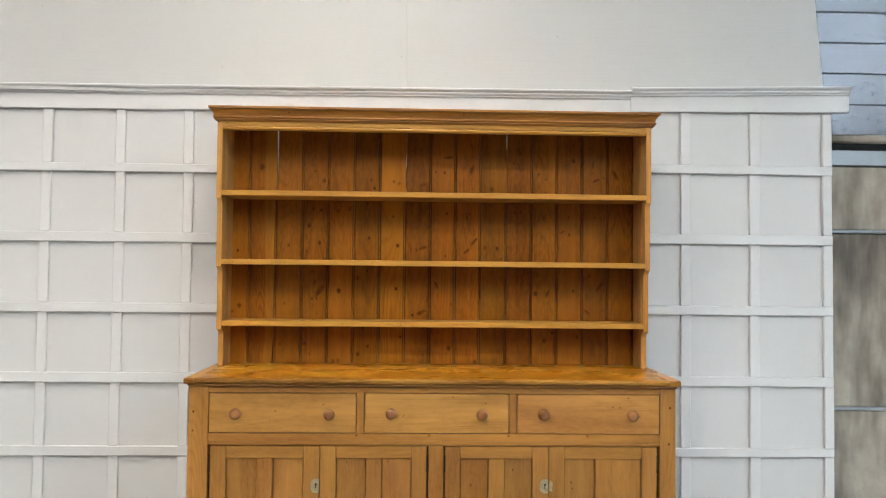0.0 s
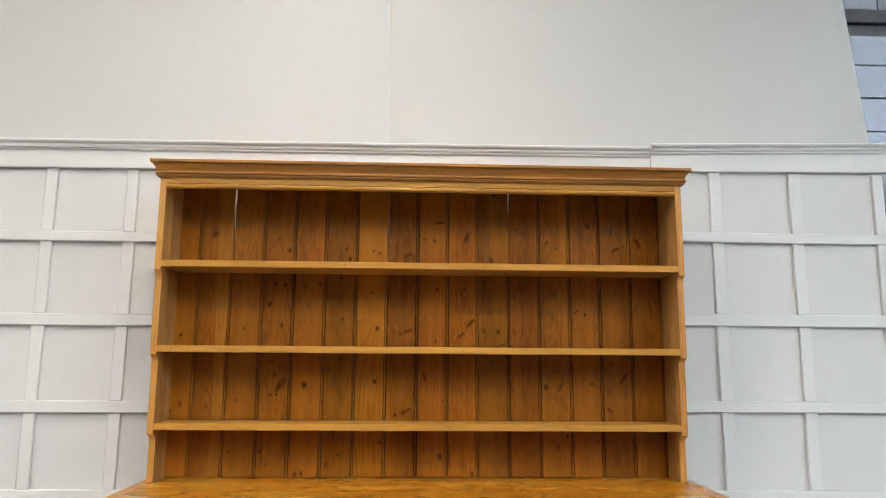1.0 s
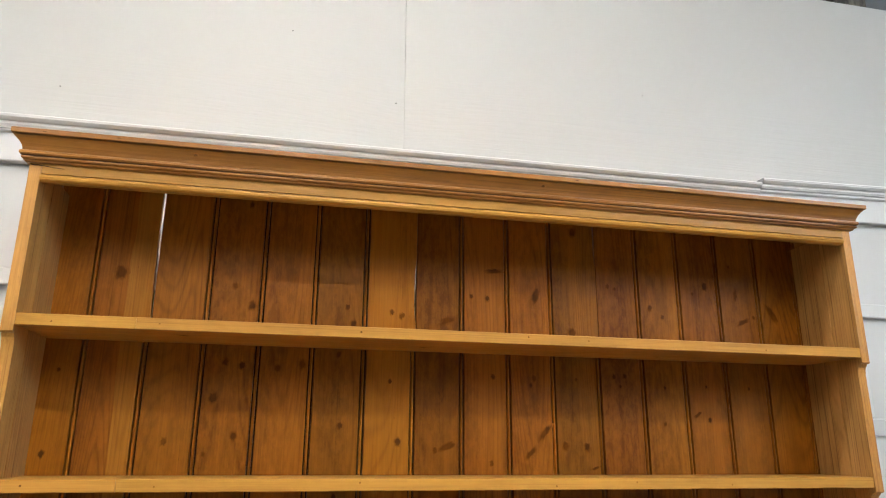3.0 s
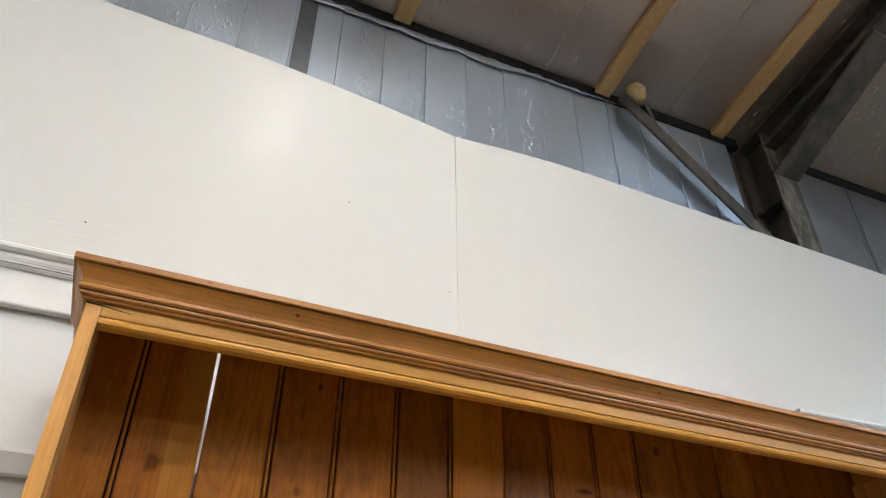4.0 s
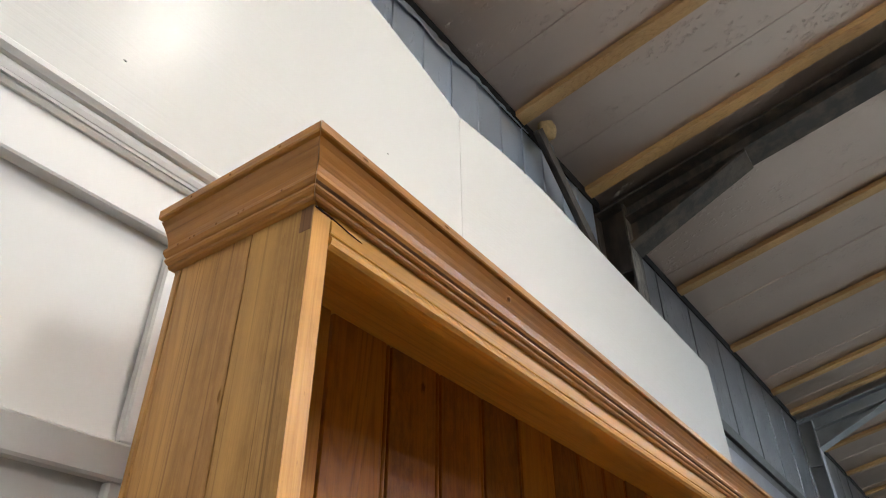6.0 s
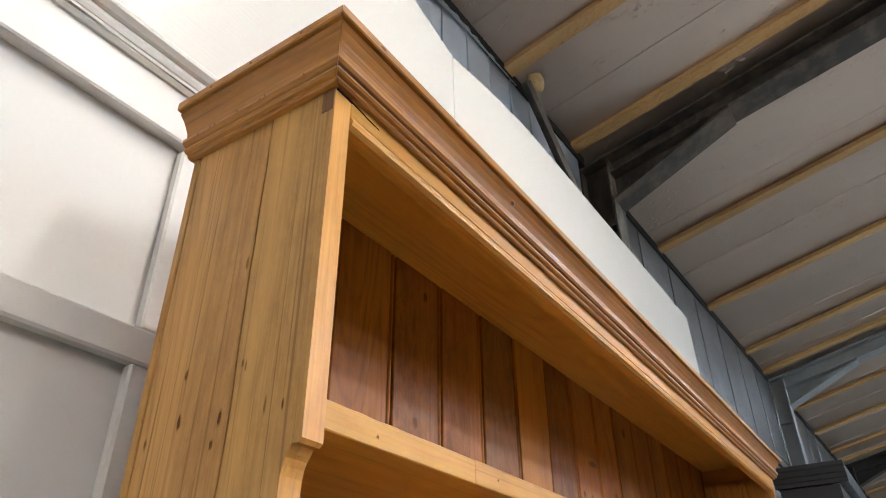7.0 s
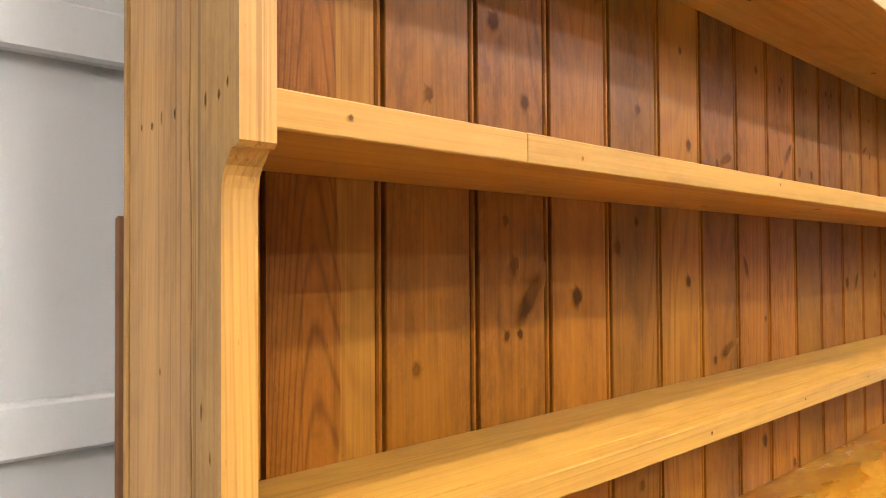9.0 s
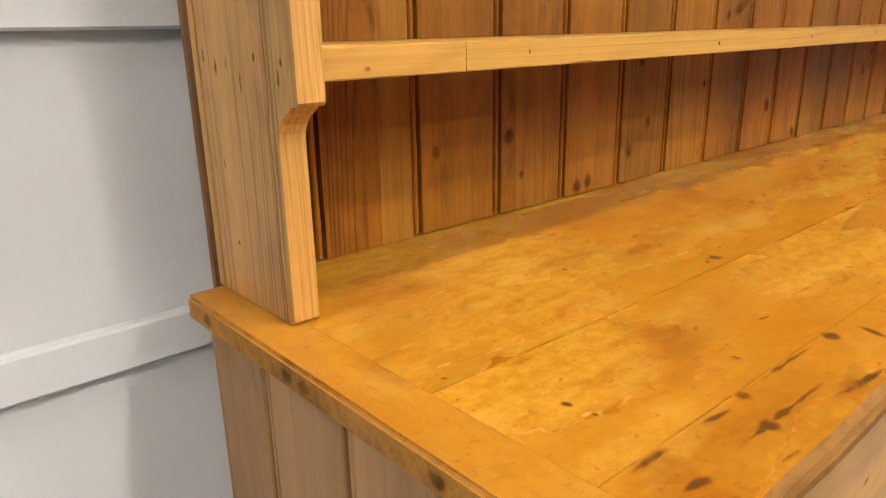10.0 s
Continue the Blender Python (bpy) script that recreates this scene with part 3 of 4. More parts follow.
# black gap strip along the eave, and tucked foil below it
for k in range(-2, 3):
    a, b = 1.70 + BAY * k, 1.50 + BAY * (k + 1)
    a, b = max(a, X0), min(b, X1)
    if b - a > 0.3:
        bm = prism([(a, wall_y(a) - 0.012), (b, wall_y(b) - 0.012), (b, wall_y(b) + 0.03), (a, wall_y(a) + 0.03)], "z", EAVE - 0.058, EAVE - 0.003)
        tagged(part("eave_strip", bm, BLACK_GAP), "black sealing strip along the eave", "trim", kind="structure")
for a, b in ((-3.0, 0.78),):
    bm = bmesh.new()
    rows = []
    steps = int((b - a) / 0.012)
    for i in range(steps + 1):
        x = a + (b - a) * i / steps
        # the tuck narrows in folds and runs out to nothing
        drop = (0.026 + 0.075 * abs(noise.noise(Vector((x * 2.6, 0, 7))))) * min(1.0, (b - x) / 0.9 + 0.08)
        ring = []
        for j in range(6):
            crease = abs(noise.noise(Vector((x * 14 + j * 2.2, j * 0.8, 2))))
            out = 0.002 + (0.016 * crease if 0 < j < 5 else 0.0)
            ring.append(bm.verts.new((x, wall_y(x) - 0.008 - out, EAVE - 0.056 - drop * j / 5)))
        rows.append(ring)
    for p, q in zip(rows, rows[1:]):
        for j in range(5):
            bm.faces.new((p[j], p[j + 1], q[j + 1], q[j]))
    ob = round_shade(part("foil_fold", bm, FOIL_LOOSE))
    sol = ob.modifiers.new("thick", "SOLIDIFY")
    sol.thickness = 0.001
    tagged(ob, "crumpled silver foil tucked under the eave", "foil")

# lump of expanding foam by the batten
bm = bmesh.new()
bmesh.ops.create_icosphere(bm, subdivisions=3, radius=0.05)
for v in bm.verts:
    v.co = Vector((v.co.x * 1.0, v.co.y * 0.8, v.co.z * 1.5)) * (1 + 0.35 * noise.noise(v.co * 26))
    v.co += Vector((0.865, 0.375, 3.86))
tagged(round_shade(part("foam_lump", bm, FOAM)), "yellow lump of expanding foam by the roof batten", "foam")

# hanging strip of loose foil tape
bm = prism([(0.91, 3.80), (0.94, 3.80), (0.985, 3.62), (0.972, 3.615)], "y", 0.385, 0.388)
tagged(part("loose_tape", bm, FOIL_TAPE), "loose strip of silver tape hanging from the brace", "tape")

# ---- white wall: panelling with battens, rail moulding, upper boards ----
FACE_L, FACE_R = 0.144, 0.139


def panelling(name, x0, x1, face, rows, stiles, top, label, open_end):
    """A sheet with proud horizontal rails and short uprights between them."""
    t = thing(name, (x0 + x1) / 2, face + 0.02, 0, label, "wall", kind="structure")
    part("backing", block(x0, x1, face + 0.012, face + 0.034, 0.0, top + 0.04), WHITE_PANEL, t)
    rng = random.Random(name)
    zs = [(top, top + 0.06)] + rows
    for lo, hi in rows:
        part("rail", block(x0 + 0.001, x1 - 0.001, face - 0.006 + rng.uniform(-0.001, 0.001), face + 0.012, lo, hi, bevel=0.003), WHITE_TRIM, t)
    for (up, _), (lo, hi) in zip(zs, rows):
        for sx, w in stiles:
            dx = rng.uniform(-0.002, 0.002)
            part("stile", block(sx + dx, sx + dx + w, face - 0.004, face + 0.012, hi, up, bevel=0.003), WHITE_TRIM, t)
    for sx, w in stiles:
        part("stile", block(sx, sx + w, face - 0.004, face + 0.012, 0.02, rows[-1][0], bevel=0.003), WHITE_TRIM, t)
    return t


ROWS_L = [(1.818, 1.859), (1.478, 1.526), (1.140, 1.186), (0.805, 0.853), (0.458, 0.504), (0.115, 0.162)]
ROWS_R = [(1.847, 1.890), (1.498, 1.547), (1.151, 1.196), (0.803, 0.850), (0.461, 0.504), (0.115, 0.162)]
STILES_L = [(x, 0.047) for x in (-2.945, -2.595, -2.245, -1.895, -1.545, -1.218, -0.898, -0.56, -0.24)]
STILES_R = [(0.16, 0.05), (0.51, 0.05), (0.86, 0.05), (1.212, 0.05), (1.556, 0.05), (1.924, 0.047)]
panelling("wall_1", -3.3, -0.003, FACE_L, ROWS_L, STILES_L, 2.121, "white painted panelled wall with square battens", False)
panelling("wall_2", 0.003, 1.973, FACE_R, ROWS_R, STILES_R, 2.150, "white painted panelled wall with square battens", True)


def rail_moulding(x0, x1, z0, z1, face, label, level=0.0):
    """Frieze board with a rounded moulding along its top."""
    r = z1 - z0
    f = face - 0.008
    t = thing("trim", (x0 + x1) / 2, face, z0, label, "wall moulding", kind="structure")
    bm = extrude_profile([(face + 0.012, -0.115 + z0), (f + 0.002, -0.115 + z0), (f, -0.112 + z0), (f, -0.040 + z0), (face + 0.012, -0.040 + z0)], "x", x0, x1, r)
    for v in bm.verts:
        if v.co.x > x1 - 0.01 and v.co.z < z0 + r - 0.1:
            v.co.z -= level
    part("frieze_board", bm, WHITE_TRIM, t)
    shape = [(f + 0.02, -0.042), (f - 0.004, -0.042), (f - 0.008, -0.038), (f - 0.008, -0.032), (f - 0.013, -0.030), (f - 0.016, -0.024), (f - 0.015, -0.017),
             (f - 0.021, -0.015), (f - 0.027, -0.009), (f - 0.028, -0.003), (f - 0.026, 0.0), (f + 0.02, 0.0)]
    part("moulding", extrude_profile([(o, z + z0) for o, z in shape], "x", x0, x1 - 0.002, r), WHITE_TRIM, t)
    return t


rail_moulding(-3.3, 0.963, 2.229, 2.250, FACE_L, "white moulded rail along the panelled wall")
rail_moulding(0.9638, 2.058, 2.263, 2.288, FACE_R, "white moulded rail along the panelled wall", 0.010)


def upper_board(x0, x0_top, x1, x1_top, bow, label):
    """A tall painted board, slightly warped."""
    bm = bmesh.new()
    n, m = 70, 6
    grid = []
    for i in range(n + 1):
        col = []
        for j in range(m + 1):
            z = 2.205 + (2.985 - 2.205) * j / m
            xe = x1 + (x1_top - x1) * (j / m) ** (2 if x1 < 0 else 1)
            xs = x0 + (x0_top - x0) * (j / m) ** 2
            x = xs + (xe - xs) * i / n
            col.append(bm.verts.new((x, bow(x) + 0.0, z)))
        grid.append(col)
    for i in range(n):
        for j in range(m):
            bm.faces.new((grid[i][j], grid[i + 1][j], grid[i + 1][j + 1], grid[i][j + 1]))
    geom = bmesh.ops.extrude_face_region(bm, geom=bm.faces[:])
    for v in geom["geom"]:
        if isinstance(v, bmesh.types.BMVert):
            v.co.y += 0.012
    return tagged(part("wall_board", bm, WHITE_BOARD), label, "wall board", kind="structure")


def bow_left(x):
    u = min(1.0, max(0.0, (x + 0.9) / 0.75))
    return 0.125 + 0.056 * u ** 1.6 - 0.010 * max(0.0, -1.0 - x)


def bow_right(x):
    u = min(1.0, max(0.0, (x + 0.146) / 0.5))
    return 0.181 - 0.033 * (1 - (1 - u) ** 2)


upper_board(-3.3, -3.3, -0.1464, -0.1530, bow_left, "smooth white painted board above the rail")
upper_board(-0.1460, -0.1502, 1.945, 1.876, bow_right, "smooth white painted board above the rail")
for cx, cz, face in ((-1.038, 2.332, bow_left(-1.038)), (-0.477, 2.591, bow_left(-0.477)), (-0.172, 2.416, bow_left(-0.172)), (0.60, 2.52, bow_right(0.60)), (-1.90, 2.61, bow_left(-1.9))):
    outline = [(cx + 0.0026 * math.cos(u) * (1 + 0.3 * math.sin(3 * u)), cz + 0.0013 * math.sin(u)) for u in [math.tau * k / 8 for k in range(8)]]
    tagged(part("paint_chip", prism(outline, "y", face - 0.0006, face + 0.002), STEEL_DARK), "tiny dark chip in the white paint", "paint chip", "chips in the paint", kind="structure")
# timber studs that hold the boards up from behind
for sx in (-3.0, -1.4, -0.148, 1.0, 1.80):
    y = max(bow_left(sx) if sx < -0.148 else bow_right(sx), 0.15) + 0.022
    tagged(part("stud", block(sx - 0.03, sx + 0.03, y, y + 0.06, 0, 2.93, bevel=0.002), BATTEN), "sawn timber stud behind the white boards", "stud", "studs behind the boards")

# steel rail and timber upright in the bay beyond the white wall
bm = bmesh.new()
for za, zb, ya, yb in ((2.96, 3.03, 0.33, 0.38), (2.90, 2.96, 0.355, 0.38)):
    brick(bm, 1.70, 5.40, ya, yb, za, zb, 0.003)
tagged(part("steel_rail", bm, STEEL_DARK), "dark brown steel rail across the foil wall", "steel rail")
tagged(part("timber_upright", block(2.585, 2.655, 0.325, 0.375, 2.0, 2.90, bevel=0.003), BATTEN), "pale timber upright under the steel rail", "timber upright")

# concrete wall ledge and panels seen beside the white wall
conc = thing("concrete_panel_wall", 3.5, 0.38, 0, "stained grey concrete panels set in steel channels", "wall", kind="structure")
for i, (za, zb) in enumerate(((0.02, 0.650), (0.668, 1.575), (1.593, 1.93))):
    part("concrete_panel", block(1.72, 5.35, 0.345 + 0.004 * i, 0.40, za, zb, bevel=0.006), CONCRETE, conc)
for z in (0.650, 1.575):
    part("joint_ledge", block(1.72, 5.35, 0.338, 0.40, z + 0.001, z + 0.017, bevel=0.002), STEEL_GREY, conc, "thin grey steel ledge")
part("top_channel", block(1.72, 5.35, 0.335, 0.40, 1.932, 2.012, bevel=0.004), STEEL_GREY, conc, "bluish grey steel channel")
# the shade under the ledge, put in as a solid black strip
part("gap_strip", block(1.72, 5.35, 0.350, 0.40, 2.014, 2.050), BLACK_GAP, conc, "black strip standing in for the shade in a gap")
part("ledge", block(1.72, 5.35, 0.330, 0.40, 2.052, 2.095, bevel=0.008), CONCRETE, conc, "rough concrete ledge")

# ---- tall black cabinet further along ----
cab = thing("black_cabinet", 3.6, -0.05, 0, "tall black painted cabinet with a moulded top", "cabinet")
part("body", block(3.03, 4.3, -0.20, 0.10, 0.0, 2.38, bevel=0.003), BLACK_PAINT, cab)
prof = [(0.0, 2.38), (-0.012, 2.38), (-0.014, 2.40), (-0.022, 2.405), (-0.024, 2.425), (-0.034, 2.43), (-0.036, 2.455), (-0.046, 2.465), (-0.046, 2.485), (0.0, 2.485)]
part("cornice", extrude_profile([(3.03 + o, z) for o, z in prof], "y", -0.246, 0.12), BLACK_PAINT, cab, "stepped black cornice")
part("cornice", block(3.032, 4.32, -0.244, 0.118, 2.382, 2.483, bevel=0.004), BLACK_PAINT, cab)
part("plinth", block(3.02, 4.31, -0.215, 0.10, 0.0, 0.12, bevel=0.004), BLACK_PAINT, cab)

# ---- dresser base ----
TOPZ, FRONT, BACK = 0.92, -0.430, 0.0
base = thing("dresser_base", 0, -0.22, 0, "waxed old pine dresser base with three drawers and panelled doors", "dresser")

# worktop planks and clamped ends
worktop_body = part("worktop", block(-0.948, 0.948, -0.440, 0.0, 0.8975, 0.9125), PINE_TOP, base, "golden waxed pine worktop with dark knots and scratches")
# worn-out hollows, gouges and scratches: both ends, half width in millimetres, how dark
GOUGES = [(-0.927, -0.3965, -0.893, -0.398, 3.0, 0.75), (-0.860, -0.3985, -0.831, -0.403, 2.0, 0.8), (-0.817, -0.398, -0.8055, -0.3985, 3.0, 0.9), (-0.796, -0.398, -0.711, -0.400, 1.5, 0.8),
          (-0.693, -0.4005, -0.6776, -0.403, 3.8, 1.0), (-0.861, -0.424, -0.760, -0.4258, 2.2, 1.0), (-0.8413, -0.4227, -0.8258, -0.4278, 4.2, 1.0), (-0.921, -0.4235, -0.899, -0.427, 3.6, 1.0),
          (-0.769, -0.440, -0.712, -0.4455, 3.2, 1.0), (-0.652, -0.409, -0.660, -0.4314, 3.0, 1.0), (-0.870, -0.4447, -0.840, -0.4475, 2.0, 0.65), (-0.9086, -0.4047, -0.8933, -0.409, 4.5, 0.4),
          (-0.582, -0.430, -0.538, -0.432, 2.4, 0.9), (-0.494, -0.416, -0.466, -0.415, 2.0, 0.8), (-0.445, -0.438, -0.395, -0.439, 2.6, 0.9), (-0.318, -0.424, -0.28, -0.426, 2.0, 0.8)]
SCARS = [(-0.802, -0.3547, -0.752, -0.3566, 1.0, 0.6), (-0.698, -0.3539, -0.679, -0.3566, 1.2, 0.8), (-0.656, -0.3487, -0.557, -0.3545, 0.9, 0.6), (-0.523, -0.3535, -0.513, -0.3597, 1.5, 0.8),
         (-0.8983, -0.3294, -0.8957, -0.3382, 2.0, 0.9), (-0.8955, -0.3498, -0.8934, -0.3547, 2.6, 0.9), (-0.7666, -0.3682, -0.7663, -0.3775, 1.6, 1.0), (-0.7752, -0.3217, -0.7721, -0.3292, 1.6, 0.45),
         (-0.842, -0.330, -0.833, -0.3318, 3.0, 0.5), (-0.710, -0.1756, -0.708, -0.183, 1.6, 0.8), (-0.693, -0.2056, -0.6875, -0.212, 2.0, 0.55), (-0.932, -0.2585, -0.927, -0.2605, 2.4, 0.9),
         (-0.576, -0.250, -0.5815, -0.268, 6.0, 1.0), (-0.574, -0.2285, -0.5753, -0.2525, 3.0, 0.55), (-0.600, -0.095, -0.584, -0.114, 1.0, 0.8), (-0.935, -0.327, -0.905, -0.327, 1.4, 0.6)]


def add_scar(bm, p, q, wide, dark, z):
    """A dent drawn out from p to q: ragged in width, deepest along its middle."""
    layer = bm.verts.layers.float.get("knot") or bm.verts.layers.float.new("knot")
    p, q = Vector((*p, z)), Vector((*q, z))
    along = q - p
    side = Vector((-along.y, along.x, 0)).normalized()
    steps = max(5, int(along.length / 0.004))
    rows = []
    for k in range(steps + 1):
        at = k / steps
        c = p + along * at + side * 0.0007 * noise.noise(p * 90 + along * at * 60)
        taper = math.sin(math.pi * (0.06 + 0.88 * at)) ** 0.5
        w = wide * 0.001 * taper * (0.75 + 0.8 * noise.noise(p * 53 + along * at * 85))
        deep = dark * taper * min(1.0, 0.95 + 0.7 * noise.noise(q * 71 + along * at * 70))
        row = []
        for off, share in ((-1.9, 0.0), (-0.8, 0.72), (0.0, 1.0), (0.8, 0.72), (1.9, 0.0)):
            v = bm.verts.new(c + side * w * off + Vector((0, 0, 0.00018 if share else 0.00004)))
            v[layer] = share * deep
            row.append(v)
        rows.append(row)
    for a, b in zip(rows, rows[1:]):
        for k in range(4):
            bm.faces.new((a[k], b[k], b[k + 1], a[k + 1]))


def seam_back(x):
    return -0.2682 - 0.0145 * (x + 0.94)


def seam_front(x):
    return -0.3938 - 0.013 * (x + 0.93)


rng = random.Random(21)
X0, X1 = -0.9477, 0.9477
PLANKS = ((lambda x: 0.004, lambda x: seam_back(x) + 0.0008), (lambda x: seam_back(x) - 0.0008, lambda x: seam_front(x) + 0.0002), (lambda x: seam_front(x) - 0.0002, None))
for rear, fore in PLANKS:
    if fore:
        bm = prism([(X0, rear(X0)), (X1, rear(X1)), (X1, fore(X1)), (X0, fore(X0))], "z", 0.912, TOPZ)
    else:
        # rounded nosing along the front, knocked here and there
        bm = bmesh.new()
        rings = []
        for k in range(160):
            x = X0 + (X1 - X0) * k / 159
            ya = rear(x)
            nose = [(ya, 0.9125), (ya, TOPZ), (-0.4515, TOPZ), (-0.4565, 0.917), (-0.4585, 0.911), (-0.4575, 0.903), (-0.4535, 0.899), (-0.443, 0.8975), (-0.4405, 0.9122)]
            dent = 0.0009 * abs(noise.noise(Vector((x * 17, 0, 3)))) + 0.0028 * max(0.0, noise.noise(Vector((x * 11, 4, 1))) - 0.22)
            rings.append([bm.verts.new((x, y + (dent if 2 <= m <= 6 else 0), z)) for m, (y, z) in enumerate(nose)])
        for p, q in zip(rings, rings[1:]):
            for k in range(len(nose)):
                bm.faces.new((p[k], p[(k + 1) % len(nose)], q[(k + 1) % len(nose)], q[k]))
        bm.faces.new(rings[0])
        bm.faces.new(rings[-1][::-1])
    bmesh.ops.recalc_face_normals(bm, faces=bm.faces[:])
    if not fore:
        for f in bm.faces:
            if f.normal.y < -0.35 or f.normal.z < -0.3:
                f.material_index = 1
    front = fore or (lambda x: -0.451)
    for k, (xa, ya, xb, yb, wide, dark) in enumerate(GOUGES + SCARS):
        x, y = (xa + xb) / 2, (ya + yb) / 2
        if front(x) < y < rear(x):
            spare = wide * 0.0014
            ya, yb = (min(max(v, front(u) + spare), rear(u) - spare) for u, v in ((xa, ya), (xb, yb)))
            add_scar(bm, (xa, ya), (xb, yb), wide * 1.15, dark, TOPZ + k * 0.00001)
    for _ in range(11):
        x, y = rng.uniform(-0.55, 0.9), rng.uniform(front(0.9) + 0.02, rear(-0.9) - 0.03)
        if y > front(x) + 0.004:
            add_scar(bm, (x, y), (x + rng.uniform(0.006, 0.03), y + rng.uniform(-0.002, 0.002)), rng.uniform(0.6, 1.6), rng.uniform(0.5, 0.9), TOPZ)
    part("plank", bm, [PINE_TOP, PINE_RIM], worktop_body)
for s in (-1, 1):
    xa, xb = sorted((s * 0.9479, s * 0.992))
    bm = block(xa, xb, -0.4585, 0.006, 0.8975, TOPZ)
    outer = [e for e in bm.edges if all(abs(v.co.x) > 0.99 for v in e.verts) or all(v.co.y < -0.45 for v in e.verts)]
    bmesh.ops.bevel(bm, geom=outer, offset=0.003, segments=3, affect="EDGES")
    for y in (-0.325, -0.188, -0.166, -0.036):
        add_knot(bm, (s * 0.9922, y, 0.909), (0, 0.007, 0), (0, 0, 0.005), (s * 0.0003, 0, 0))
    bmesh.ops.recalc_face_normals(bm, faces=bm.faces[:])
    for f in bm.faces:
        if f.normal.x * s > 0.6 or f.normal.y < -0.6:
            f.material_index = 1
    part("clamp_end", bm, [PINE_TOP_END, PINE_RIM], worktop_body, "cross-grained end strip with dark nail holes")
part("under_moulding", extrude_profile([(FRONT, 0.8965), (-0.446, 0.8965), (-0.447, 0.892), (-0.441, 0.887), (-0.436, 0.885), (FRONT, 0.884)], "x", -0.979, 0.979), PINE_FRONT, base)

# front frame
CW = 0.979
frame_y = (FRONT, FRONT + 0.022)
for x0, x1 in ((-CW, -0.9005), (0.9145, CW)):
    bm = block(x0, x1, *frame_y, 0.0, 0.884, bevel=0.0015)
    for z in (0.81, 0.69):
        add_knot(bm, (rng.uniform(x0 + 0.015, x1 - 0.015), FRONT - 0.0002, z + rng.uniform(-0.03, 0.03)), (0.004, 0, 0), (0, 0, 0.005), (0, -0.0003, 0))
    part("corner_stile", bm, PINE_FRONT_UP, base)
part("top_rail", block(-0.900, 0.914, *frame_y, 0.8605, 0.8835, bevel=0.001), PINE_FRONT, base)
bm = block(-0.900, 0.914, *frame_y, 0.668, 0.699, bevel=0.0012)
for x in (-0.31, -0.02, 0.3, 0.62):
    add_knot(bm, (x, FRONT - 0.0002, 0.692), (0.005, 0, 0), (0, 0, 0.004), (0, -0.0003, 0))
part("middle_rail", bm, PINE_FRONT, base)
bead = [(FRONT - 0.001, 0.668), (FRONT - 0.001, 0.657), (FRONT + 0.003, 0.651), (FRONT + 0.02, 0.651), (FRONT + 0.02, 0.668)]
part("door_bead", extrude_profile(bead, "x", -0.900, 0.914), PINE_FRONT, base)
part("bottom_rail", block(-0.900, 0.914, *frame_y, 0.0, 0.125, bevel=0.0012), PINE_FRONT, base)
part("muntin", block(-0.0215, 0.0385, *frame_y, 0.1255, 0.6505, bevel=0.0015), PINE_FRONT_UP, base)
for x0, x1 in ((-0.311, -0.282), (0.302, 0.332)):
    part("drawer_divider", block(x0, x1, *frame_y, 0.6995, 0.860, bevel=0.0015), PINE_FRONT_UP, base)
part("inner_bottom", block(-0.95, 0.95, -0.405, -0.012, 0.11, 0.125), PINE_FRONT, base)
part("back_panel", block(-0.95, 0.95, -0.012, 0.0, 0.0, 0.895), PINE_DARK, base)


def drawer(x0, x1, knobs):
    bm = block(x0 + 0.0028, x1 - 0.0028, FRONT + 0.001, FRONT + 0.021, 0.7015, 0.8575, bevel=0.002)
    for _ in range(4):
        r = rng.uniform(0.4, 1.0)
        add_knot(bm, (rng.uniform(x0 + 0.04, x1 - 0.04), FRONT + 0.0008, rng.uniform(0.72, 0.85)), (0.005 * r, 0, 0.0015 * r), (0, 0, 0.0032 * r), (0, -0.0003, 0))
    d = part("drawer", bm, PINE_DRAWER, base, "pale waxed drawer front with two turned knobs")
    # box coloured near-black so the gap round the front looks shaded
    part("drawer_box", block(x0 + 0.012, x1 - 0.012, FRONT + 0.0215, -0.03, 0.706, 0.85), GAP_SHADE, d)
    for kx, kz in knobs:
        outline = [(0.010, 0.003), (0.011, -0.004), (0.0095, -0.010), (0.013, -0.015), (0.0205, -0.020), (0.0225, -0.027), (0.0215, -0.034), (0.017, -0.040), (0.010, -0.0435), (0.003, -0.0445)]
        part("knob", lathe(outline, (kx, FRONT + 0.0, kz), "y"), KNOB_WOOD, d, "turned brown wooden knob")
    return d


drawer(-0.900, -0.311, ((-0.786, 0.781), (-0.417, 0.779)))
drawer(-0.282, 0.302, ((-0.172, 0.784), (0.190, 0.781)))
drawer(0.332, 0.914, ((0.438, 0.783), (0.797, 0.780)))


